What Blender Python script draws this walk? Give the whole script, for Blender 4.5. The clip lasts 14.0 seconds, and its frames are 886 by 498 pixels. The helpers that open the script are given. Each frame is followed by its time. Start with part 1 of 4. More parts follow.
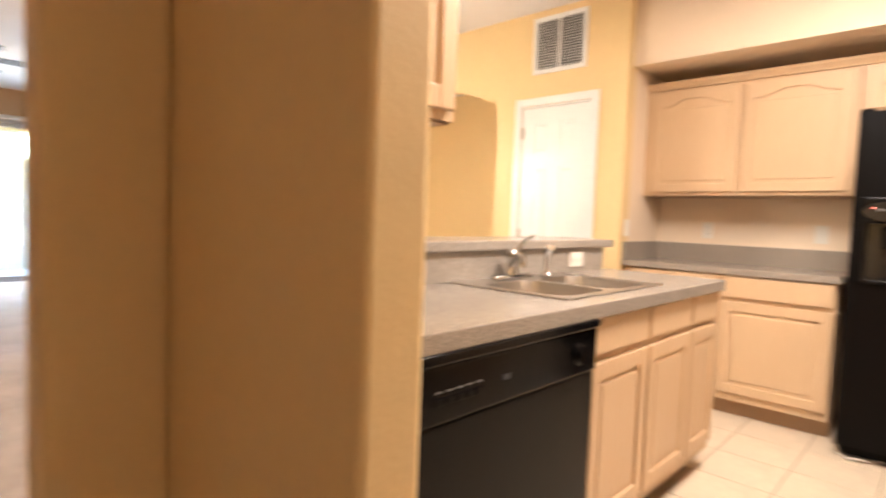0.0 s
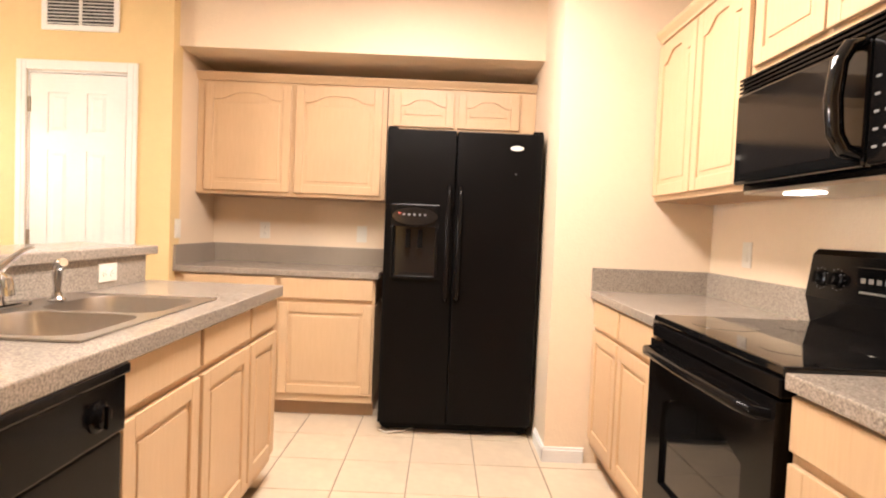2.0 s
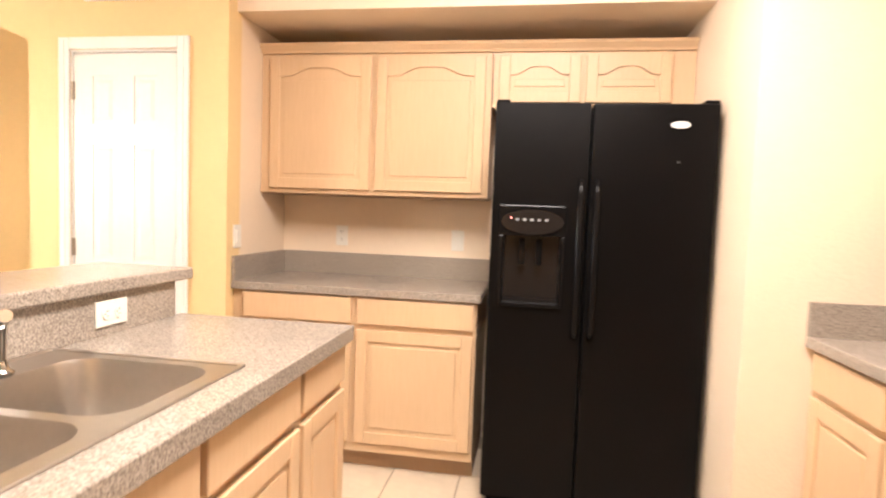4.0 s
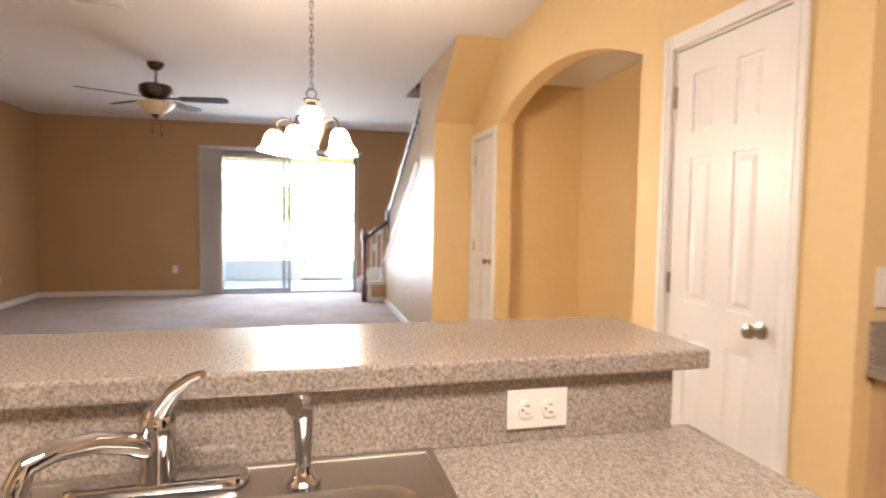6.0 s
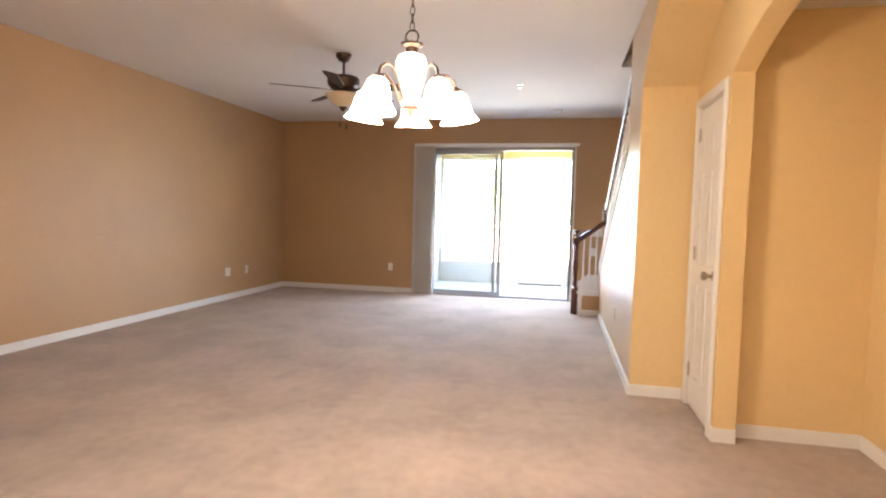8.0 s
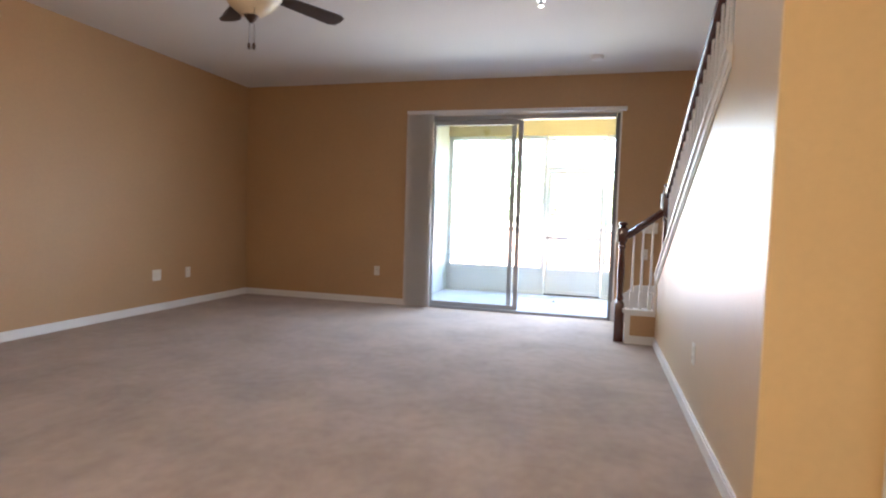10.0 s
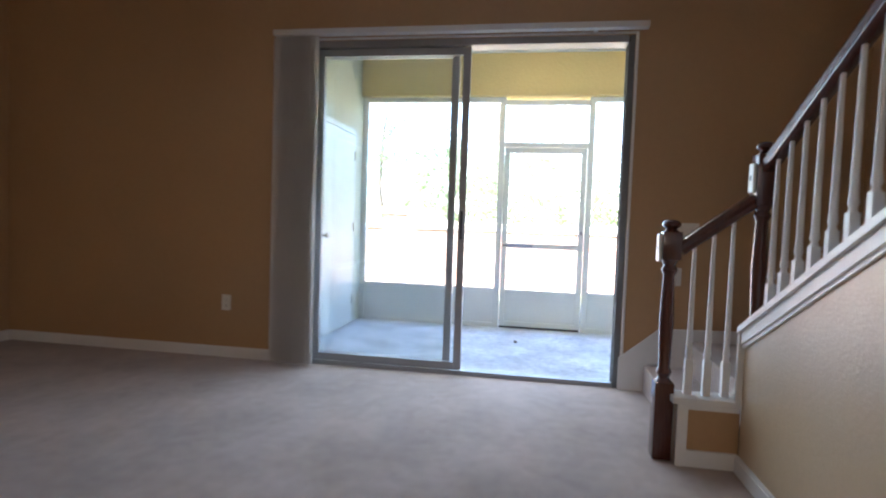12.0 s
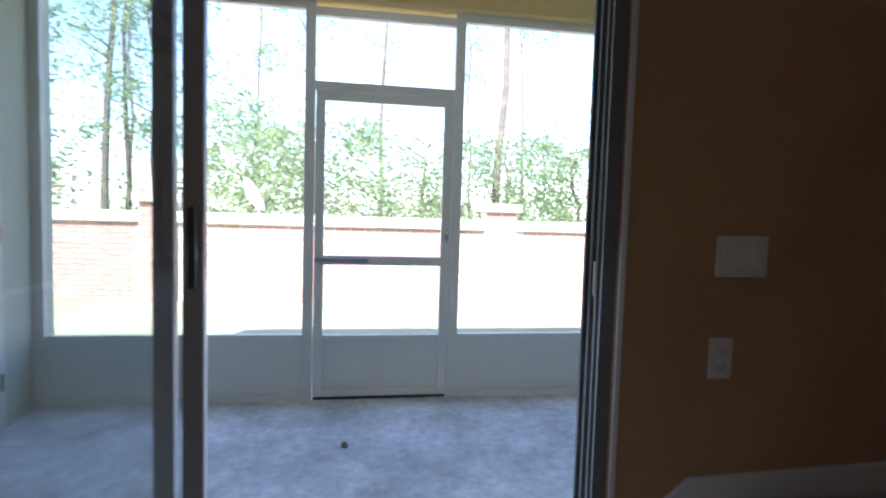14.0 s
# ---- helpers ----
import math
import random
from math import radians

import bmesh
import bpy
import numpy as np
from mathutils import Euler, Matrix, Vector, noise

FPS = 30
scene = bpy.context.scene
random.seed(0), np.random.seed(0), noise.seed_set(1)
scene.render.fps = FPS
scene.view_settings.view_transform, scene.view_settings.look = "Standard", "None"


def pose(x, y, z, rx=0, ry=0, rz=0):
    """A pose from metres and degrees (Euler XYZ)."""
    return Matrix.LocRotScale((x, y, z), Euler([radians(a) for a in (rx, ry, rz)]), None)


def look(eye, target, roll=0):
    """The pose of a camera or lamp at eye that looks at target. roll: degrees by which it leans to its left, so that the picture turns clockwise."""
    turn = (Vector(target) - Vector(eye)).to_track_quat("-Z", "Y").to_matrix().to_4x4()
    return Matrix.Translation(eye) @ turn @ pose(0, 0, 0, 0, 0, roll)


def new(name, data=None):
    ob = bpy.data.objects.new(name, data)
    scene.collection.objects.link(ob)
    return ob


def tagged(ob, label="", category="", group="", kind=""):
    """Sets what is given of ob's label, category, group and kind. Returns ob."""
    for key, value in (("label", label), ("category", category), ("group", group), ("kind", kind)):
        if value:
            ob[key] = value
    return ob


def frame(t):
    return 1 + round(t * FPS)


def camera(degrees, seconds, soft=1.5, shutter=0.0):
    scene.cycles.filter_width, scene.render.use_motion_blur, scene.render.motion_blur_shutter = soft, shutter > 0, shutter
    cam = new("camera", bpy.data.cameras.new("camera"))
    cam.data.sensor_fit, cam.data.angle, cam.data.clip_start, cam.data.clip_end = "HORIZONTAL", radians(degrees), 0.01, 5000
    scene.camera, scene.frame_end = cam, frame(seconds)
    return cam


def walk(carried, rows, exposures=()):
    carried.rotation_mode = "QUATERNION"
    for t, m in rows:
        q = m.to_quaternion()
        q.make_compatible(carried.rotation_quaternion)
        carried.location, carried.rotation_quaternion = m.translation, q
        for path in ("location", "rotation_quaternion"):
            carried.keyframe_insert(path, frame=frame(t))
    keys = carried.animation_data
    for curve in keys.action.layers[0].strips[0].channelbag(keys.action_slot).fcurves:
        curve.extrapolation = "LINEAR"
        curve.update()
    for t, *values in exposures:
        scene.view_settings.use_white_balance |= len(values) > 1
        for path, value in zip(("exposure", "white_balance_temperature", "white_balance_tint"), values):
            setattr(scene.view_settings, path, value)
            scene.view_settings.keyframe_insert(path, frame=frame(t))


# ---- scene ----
cam = camera(77.8, 14.0, soft=2.1, shutter=0.4)
PATH = [
    (0, (0.154, 0.005, 1.156), (-1.217, 1.457, 1.042), 2.1),
    (0.5, (0.104, 0.199, 1.173), (-0.722, 2.01, 1.059), 2.3),
    (1, (0.087, 0.304, 1.172), (-0.316, 2.261, 1.078), 2.3),
    (1.5, (0.08, 0.301, 1.206), (-0.072, 2.293, 1.117), 2.2),
    (2, (0.075, 0.294, 1.203), (0.079, 2.293, 1.127), 2.4),
    (4.5, (-0.15, 1.398, 1.322), (-0.757, 3.297, 1.162), 1.7),
    (5, (-0.202, 1.665, 1.355), (-1.525, 3.155, 1.188), 0.7),
    (5.5, (-0.243, 1.882, 1.332), (-2.021, 2.785, 1.193), 1.0),
    (6, (-0.336, 2.058, 1.317), (-2.274, 2.539, 1.198), 0.9),
    (6.5, (-0.471, 2.218, 1.311), (-2.46, 2.396, 1.2), 1.0),
    (7, (-0.665, 2.41, 1.29), (-2.66, 2.334, 1.176), 0.9),
    (7.5, (-0.938, 2.593, 1.28), (-2.915, 2.315, 1.162), 1.2),
    (8, (-1.29, 2.681, 1.262), (-3.244, 2.269, 1.139), 1.4),
    (8.5, (-1.707, 2.701, 1.263), (-3.639, 2.199, 1.131), 1.1),
    (11, (-4.686, 2.525, 1.005), (-6.612, 1.998, 0.9), 2.0),
    (11.5, (-5.38, 2.412, 1.043), (-7.324, 1.954, 0.941), 1.8),
    (12, (-6.02, 2.291, 1.069), (-7.99, 1.958, 0.97), 2.0),
    (12.5, (-6.637, 2.204, 1.074), (-8.627, 2.029, 0.98), 1.8),
    (13, (-7.237, 2.174, 1.079), (-9.235, 2.178, 0.985), 1.7),
    (13.5, (-7.829, 2.132, 1.092), (-9.819, 2.306, 0.996), 1.7),
    (14, (-8.391, 2.154, 1.151), (-10.359, 2.485, 1.022), 1.7),
]

EXPOSURES = [(0.0, 5.7, 6350, 12), (2.0, 5.7, 6400, 13), (4.5, 5.9, 6150, 12), (5.5, 5.5, 6300, 14.5), (6.5, 5.05, 6500, 16), (7.5, 5.3, 6550, 16), (8.5, 5.3, 6550, 16), (11.0, 4.2, 6000, 14), (12.0, 3.8, 5900, 13.5), (13.0, 3.25, 5750, 13), (13.5, 2.6, 5700, 13), (14.0, 2.3, 5650, 13.5)]
walk(cam, [(t, look(eye, target, roll)) for t, eye, target, roll in PATH], EXPOSURES)

# ---- world and lights ----
world = bpy.data.worlds.new("sky")
scene.world = world
world.use_nodes = True
wn = world.node_tree
sky = wn.nodes.new("ShaderNodeTexSky")
sky.sky_type, sky.sun_disc = "NISHITA", False
sky.sun_elevation, sky.sun_rotation = radians(51), radians(112)
wn.links.new(sky.outputs[0], wn.nodes["Background"].inputs[0])
wn.nodes["Background"].inputs[1].default_value = 0.15


def lamp(name, kind, place, power, colour, size=0.3, aim=None, size_y=None):
    data = bpy.data.lights.new(name, kind)
    data.energy, data.color = power, colour
    if kind == "AREA":
        data.size = size
        if size_y:
            data.shape, data.size_y = "RECTANGLE", size_y
    elif kind == "POINT":
        data.shadow_soft_size = size
    ob = new(name, data)
    ob.matrix_world = look(place, aim) if aim else pose(*place)
    return ob


sun = new("sun", bpy.data.lights.new("sun", "SUN"))
sun.data.energy, sun.data.angle, sun.data.color = 5.0, radians(0.6), (1.0, 0.95, 0.86)
sun.matrix_world = look((0, -6, 20), (-15, 0, 0))
WARM = (1.0, 0.80, 0.61)
lamp("kitchen_ceiling_light", "AREA", (-0.1, 2.1, 2.66), 2.3, (1.0, 0.885, 0.78), 0.5, (-0.1, 2.1, 0), 1.2)
# Added area lamp inside the sliding door, standing in for daylight through it.
lamp("daylight_stand_in", "AREA", (-9.76, 1.78, 1.15), 2.3, (0.74, 0.86, 1.0), 2.0, (-5, 1.78, -0.7), 2.0)

# ---- materials ----


def material(name, colour, rough=0.6, metal=0.0, vary=0.10, big=1.5, fine=60.0, bump=0.0, bump_scale=200.0, second=None, sharp=0.5, coat=0.0):
    """A principled surface with variation at two scales. second: a colour that patches of the fine grain take."""
    m = bpy.data.materials.new(name)
    m.use_nodes = True
    nt = m.node_tree
    p = nt.nodes["Principled BSDF"]
    p.inputs["Roughness"].default_value, p.inputs["Metallic"].default_value = rough, metal
    p.inputs["Coat Weight"].default_value = coat
    tc = nt.nodes.new("ShaderNodeTexCoord")

    def grain(scale, detail):
        n = nt.nodes.new("ShaderNodeTexNoise")
        n.inputs["Scale"].default_value, n.inputs["Detail"].default_value = scale, detail
        nt.links.new(tc.outputs["Object"], n.inputs["Vector"])
        return n.outputs["Fac"]

    a, b = grain(big, 3), grain(fine, 4)
    mix = nt.nodes.new("ShaderNodeMix")
    mix.data_type = "RGBA"
    ramp = nt.nodes.new("ShaderNodeMapRange")
    ramp.inputs[1].default_value, ramp.inputs[2].default_value = 0.5 - sharp / 2, 0.5 + sharp / 2
    nt.links.new(b, ramp.inputs[0])
    nt.links.new(ramp.outputs[0], mix.inputs[0])
    other = second or tuple(c * (1 - vary) for c in colour)
    mix.inputs[6].default_value, mix.inputs[7].default_value = (*colour, 1), (*other, 1)
    hsv = nt.nodes.new("ShaderNodeHueSaturation")
    val = nt.nodes.new("ShaderNodeMapRange")
    val.inputs[1].default_value, val.inputs[2].default_value = 0.3, 0.7
    val.inputs[3].default_value, val.inputs[4].default_value = 1 - vary, 1 + vary
    nt.links.new(a, val.inputs[0])
    nt.links.new(val.outputs[0], hsv.inputs["Value"])
    nt.links.new(mix.outputs[2], hsv.inputs["Color"])
    nt.links.new(hsv.outputs[0], p.inputs["Base Color"])
    if bump:
        bn = nt.nodes.new("ShaderNodeBump")
        bn.inputs["Strength"].default_value, bn.inputs["Distance"].default_value = bump, 0.004
        nt.links.new(grain(bump_scale, 4), bn.inputs["Height"])
        nt.links.new(bn.outputs[0], p.inputs["Normal"])
    return m


def wood(name, light, dark, rough, stretch=(14, 14, 1.0), coat=0.0):
    m = material(name, light, rough, second=dark, fine=9.0, big=2.0, vary=0.05, bump=0.12, bump_scale=120, sharp=0.7, coat=coat)
    nt = m.node_tree
    tc = next(n for n in nt.nodes if n.type == "TEX_COORD")
    mp = nt.nodes.new("ShaderNodeMapping")
    mp.inputs["Scale"].default_value = stretch
    nt.links.new(tc.outputs["Object"], mp.inputs["Vector"])
    for n in nt.nodes:
        if n.type == "TEX_NOISE" and n.inputs["Scale"].default_value > 5:
            nt.links.new(mp.outputs[0], n.inputs["Vector"])
    return m


def glow(name, colour, strength):
    m = bpy.data.materials.new(name)
    m.use_nodes = True
    p = m.node_tree.nodes["Principled BSDF"]
    p.inputs["Base Color"].default_value = (0.9, 0.88, 0.84, 1)
    p.inputs["Emission Color"].default_value = (*colour, 1)
    p.inputs["Emission Strength"].default_value = strength
    return m


def clear(name, tint=(0.95, 0.97, 0.97), keep=0.92):
    """Thin pane: mostly see-through, with a mirror share."""
    m = bpy.data.materials.new(name)
    m.use_nodes = True
    nt = m.node_tree
    nt.nodes.remove(nt.nodes["Principled BSDF"])
    tr, gl = nt.nodes.new("ShaderNodeBsdfTransparent"), nt.nodes.new("ShaderNodeBsdfGlossy")
    tr.inputs[0].default_value = (*tint, 1)
    gl.inputs["Roughness"].default_value = 0.02
    mx = nt.nodes.new("ShaderNodeMixShader")
    mx.inputs[0].default_value = 1 - keep
    nt.links.new(tr.outputs[0], mx.inputs[1])
    nt.links.new(gl.outputs[0], mx.inputs[2])
    nt.links.new(mx.outputs[0], nt.nodes["Material Output"].inputs[0])
    return m


def thin(m, tint, share):
    """Let a share of the light pass through a thin leaf or slat."""
    nt = m.node_tree
    tl, mx = nt.nodes.new("ShaderNodeBsdfTranslucent"), nt.nodes.new("ShaderNodeMixShader")
    tl.inputs[0].default_value, mx.inputs[0].default_value = (*tint, 1), share
    nt.links.new(nt.nodes["Principled BSDF"].outputs[0], mx.inputs[1])
    nt.links.new(tl.outputs[0], mx.inputs[2])
    nt.links.new(mx.outputs[0], nt.nodes["Material Output"].inputs[0])


PAINT = material("yellow wall paint", (0.77, 0.57, 0.29), 0.55, vary=0.04, big=0.8, fine=30, bump=0.2, bump_scale=90)
CREAM = material("cream kitchen paint", (0.80, 0.65, 0.485), 0.55, vary=0.03, big=0.8, fine=30, bump=0.35, bump_scale=90)
RAIL_TAN = material("satin tan paint", (0.60, 0.45, 0.28), 0.32, vary=0.05, big=0.8, fine=30, bump=0.35, bump_scale=90)
# Same golden wall paint, with the living room's dimmer light put into the colour.
PAINT_DIM = material("yellow wall paint darkened for dim light", (0.49, 0.305, 0.15), 0.5, vary=0.05, big=0.8, fine=30, bump=0.35, bump_scale=90)
CEIL = material("ceiling paint", (0.74, 0.71, 0.68), 0.8, vary=0.03, big=0.7, fine=40, bump=0.5, bump_scale=60)
WHITE = material("white gloss paint", (0.80, 0.79, 0.77), 0.35, vary=0.03, big=3, fine=40)
PLATE = material("ivory plastic", (0.78, 0.74, 0.66), 0.35, vary=0.02)
CARPET = material("beige grey carpet", (0.47, 0.385, 0.33), 0.95, vary=0.14, big=2.1, fine=13, second=(0.375, 0.30, 0.256), bump=1.0, bump_scale=240, sharp=0.6)
carpet_pile = CARPET.node_tree.nodes["Principled BSDF"]
carpet_pile.inputs["Sheen Weight"].default_value, carpet_pile.inputs["Sheen Roughness"].default_value = 0.18, 0.3
TILE = material("beige ceramic tile", (0.66, 0.55, 0.41), 0.35, vary=0.07, big=5, fine=22, second=(0.61, 0.50, 0.37))
GROUT = material("tan grout", (0.36, 0.28, 0.20), 0.9, vary=0.1)
MAPLE = wood("pale maple", (0.64, 0.45, 0.275), (0.58, 0.395, 0.23), 0.42)
# Maple with shade put into its colour, for cabinet undersides and toe kicks.
MAPLE_SHADE = wood("maple darkened for shade", (0.40, 0.25, 0.14), (0.34, 0.21, 0.11), 0.5)
CHERRY = wood("dark cherry stain", (0.10, 0.026, 0.015), (0.05, 0.013, 0.009), 0.22, coat=0.5)
LAMINATE = material("grey granite laminate", (0.46, 0.395, 0.33), 0.22, vary=0.07, big=4, fine=185, second=(0.15, 0.123, 0.097), sharp=0.46)
BLACK = material("black enamel", (0.005, 0.0045, 0.0045), 0.16, vary=0.1, big=2, fine=30)
BLACKTEX = material("pebbled black enamel", (0.0025, 0.002, 0.002), 0.34, vary=0.1, bump=0.25, bump_scale=500)
for dark_mat in (BLACK, BLACKTEX):
    dark_mat.node_tree.nodes["Principled BSDF"].inputs["Specular IOR Level"].default_value = 0.12
BLACKGLASS = material("black glass", (0.006, 0.006, 0.006), 0.04, vary=0.1)
GREYDARK = material("dark grey plastic", (0.035, 0.035, 0.037), 0.4, vary=0.1)
SMOKE = material("smoked glass", (0.010, 0.009, 0.009), 0.10, vary=0.1)
STEEL = material("brushed stainless steel", (0.58, 0.54, 0.49), 0.34, 1.0, vary=0.06, bump=0.08, bump_scale=300)
CHROME = material("chrome", (0.60, 0.60, 0.60), 0.07, 1.0, vary=0.02)
NICKEL = material("satin nickel", (0.42, 0.36, 0.29), 0.28, 1.0, vary=0.05)
BRONZE = material("oil rubbed bronze", (0.075, 0.045, 0.032), 0.4, 0.6, vary=0.15)
BLADE = wood("dark fan blade wood", (0.05, 0.030, 0.022), (0.03, 0.018, 0.014), 0.4)
ALU = material("brushed aluminium frame", (0.34, 0.34, 0.345), 0.45, 0.4, vary=0.06)
JAMB = material("weathered grey aluminium", (0.20, 0.205, 0.21), 0.75, vary=0.15)
FRAMEWHITE = material("white powder coat", (0.74, 0.74, 0.71), 0.4, vary=0.05, big=2)
VINYL = material("white vinyl blind", (0.84, 0.81, 0.78), 0.5, vary=0.04)
thin(VINYL, (0.85, 0.83, 0.80), 0.4)
CONCRETE = material("worn painted concrete", (0.74, 0.75, 0.78), 0.75, vary=0.26, big=2.6, fine=24, second=(0.52, 0.525, 0.55), bump=1.0, bump_scale=40, sharp=0.4)
STUCCO = material("pale stucco", (0.60, 0.60, 0.50), 0.9, vary=0.06, big=1, fine=40, bump=0.9, bump_scale=45)
STUCCOYEL = material("yellow stucco", (0.68, 0.52, 0.24), 0.9, vary=0.05, big=1, fine=40, bump=0.9, bump_scale=45)
BRICK = material("red brown brick", (0.45, 0.27, 0.215), 0.9, vary=0.2, big=6, fine=40, second=(0.34, 0.19, 0.15), bump=0.5)
MORTAR = material("pale mortar", (0.60, 0.56, 0.51), 0.95, vary=0.1)
CAP = material("cast stone cap", (0.62, 0.56, 0.48), 0.85, vary=0.1)
GRASS = material("lawn grass", (0.22, 0.235, 0.13), 0.95, vary=0.25, big=0.6, fine=30, second=(0.26, 0.25, 0.16), bump=1, bump_scale=60)
BARK = material("grey pine bark", (0.14, 0.11, 0.09), 0.95, vary=0.3, big=4, fine=25, bump=1, bump_scale=30)
LEAF = material("green foliage", (0.14, 0.18, 0.095), 0.6, vary=0.3, big=0.8, fine=3, second=(0.09, 0.125, 0.06))
thin(LEAF, (0.42, 0.50, 0.26), 0.45)
SHADEGLOW = glow("lit frosted glass", (1.0, 0.83, 0.60), 0.9)
FANGLASS = material("cream alabaster glass", (0.70, 0.60, 0.42), 0.35, vary=0.08, big=9)
PORCHGLOW = glow("lit porch glass", (1.0, 0.86, 0.66), 1.5)
HOODGLOW = glow("lit hood lens", (1.0, 0.93, 0.80), 0.35)
GLASS = clear("window glass")
DISPLAYRED = glow("red indicator", (1.0, 0.08, 0.04), 0.2)
MARK = material("pale print", (0.22, 0.22, 0.215), 0.5)

# ---- mesh helpers ----


def box(bm, x0, x1, y0, y1, z0, z1, bevel=0.0):
    v = [bm.verts.new((x, y, z)) for x in (x0, x1) for y in (y0, y1) for z in (z0, z1)]
    f = [bm.faces.new([v[i] for i in q]) for q in ((0, 1, 3, 2), (4, 6, 7, 5), (0, 4, 5, 1), (2, 3, 7, 6), (0, 2, 6, 4), (1, 5, 7, 3))]
    if bevel:
        bmesh.ops.bevel(bm, geom=list({e for q in f for e in q.edges}), offset=bevel, segments=2, affect="EDGES", profile=0.5)


def prism(bm, pts, axis, a, b):
    """Extrude the outline pts along the axis from a to b."""
    def at(p, q, c):
        return {"x": (c, p, q), "y": (p, c, q), "z": (p, q, c)}[axis]
    lo = [bm.verts.new(at(p, q, a)) for p, q in pts]
    hi = [bm.verts.new(at(p, q, b)) for p, q in pts]
    n = len(pts)
    bm.faces.new(lo)
    bm.faces.new(hi[::-1])
    for i in range(n):
        bm.faces.new((lo[i], hi[i], hi[(i + 1) % n], lo[(i + 1) % n]))


def lathe(bm, profile, segs=20, centre=(0, 0)):
    """Turn a profile of (radius, z) about an upright axis."""
    rings = []
    for r, z in profile:
        rings.append([bm.verts.new((centre[0] + max(r, 0.0004) * math.cos(2 * math.pi * k / segs), centre[1] + max(r, 0.0004) * math.sin(2 * math.pi * k / segs), z)) for k in range(segs)])
    for a, b in zip(rings, rings[1:]):
        for k in range(segs):
            bm.faces.new((a[k], a[(k + 1) % segs], b[(k + 1) % segs], b[k]))
    bm.faces.new(rings[0][::-1])
    bm.faces.new(rings[-1])


def tube(bm, pts, radius, segs=10):
    """A round bar along pts; radius a number or one for each point."""
    pts = [Vector(p) for p in pts]
    rad = radius if isinstance(radius, (list, tuple)) else [radius] * len(pts)
    rings, side = [], None
    for i, p in enumerate(pts):
        d = (pts[min(i + 1, len(pts) - 1)] - pts[max(i - 1, 0)]).normalized()
        side = (side - d * side.dot(d)).normalized() if side else d.orthogonal().normalized()
        up = d.cross(side)
        rings.append([bm.verts.new(p + (side * math.cos(2 * math.pi * k / segs) + up * math.sin(2 * math.pi * k / segs)) * rad[i]) for k in range(segs)])
    for a, b in zip(rings, rings[1:]):
        for k in range(segs):
            bm.faces.new((a[k], a[(k + 1) % segs], b[(k + 1) % segs], b[k]))
    bm.faces.new(rings[0][::-1])
    bm.faces.new(rings[-1])


def solid(name, mat, build, parent=None, m=None, smooth=False, label="", category="", group="", kind=""):
    """One mesh object from build(bm)."""
    bm = bmesh.new()
    build(bm)
    bmesh.ops.recalc_face_normals(bm, faces=bm.faces)
    me = bpy.data.meshes.new(name)
    bm.to_mesh(me)
    bm.free()
    me.materials.append(mat)
    if smooth:
        me.polygons.foreach_set("use_smooth", [True] * len(me.polygons))
        me.set_sharp_from_angle(angle=radians(40))
    ob = new(name, me)
    if parent:
        ob.parent = parent
    if m:
        ob.matrix_local = m
    return tagged(ob, label, category, group, kind)


def blocks(*rows, bevel=0.0):
    def build(bm):
        for r in rows:
            box(bm, *r, bevel=bevel)
    return build


def thing(name, m, label, category, group=""):
    ob = new(name)
    ob.empty_display_size = 0.1
    ob.matrix_world = m
    return tagged(ob, label, category, group)


def structure(name, mat, build, label="", smooth=False):
    return solid(name, mat, build, label=label, kind="structure", smooth=smooth)


# ---- large structure ----
CH = 2.75
WEST, SOUTH, NORTH, EAST = -9.775, -1.87, 3.585, 1.47
# South and west walls take the darkened copy of the yellow paint.
structure("wall_south", PAINT_DIM, blocks((-9.92, 1.6, -2.07, SOUTH, 0, CH)), "golden living room wall, paint darkened for dim light")
structure("wall_west", PAINT_DIM, blocks((-9.92, WEST, SOUTH, 0.62, 0, CH), (-9.92, WEST, 2.87, 4.3, 0, 5.2), (-9.92, WEST, 0.62, 2.87, 2.32, CH)), "golden wall darkened for dim light, with a wide sliding door opening")
structure("wall_east", CREAM, blocks((EAST, 1.6, SOUTH, 3.14, 0, CH)), "cream painted kitchen wall behind the stove")
structure("wall_fridge_side", CREAM, blocks((0.655, 1.6, 3.14, 4.34, 0, CH)), "cream painted return wall beside the fridge")
structure("wall_kitchen_back", CREAM, blocks((-1.68, 0.655, 4.22, 4.34, 0, CH)), "cream painted wall behind the cabinets")
structure("wall_pantry_side", CREAM, blocks((-1.68, -1.56, NORTH + 0.12, 4.22, 0, CH)), "cream painted alcove wall with a switch")
structure("soffit", CREAM, blocks((-1.56, 0.655, 3.66, 4.22, 2.238, CH)), "cream painted soffit over the cabinets")


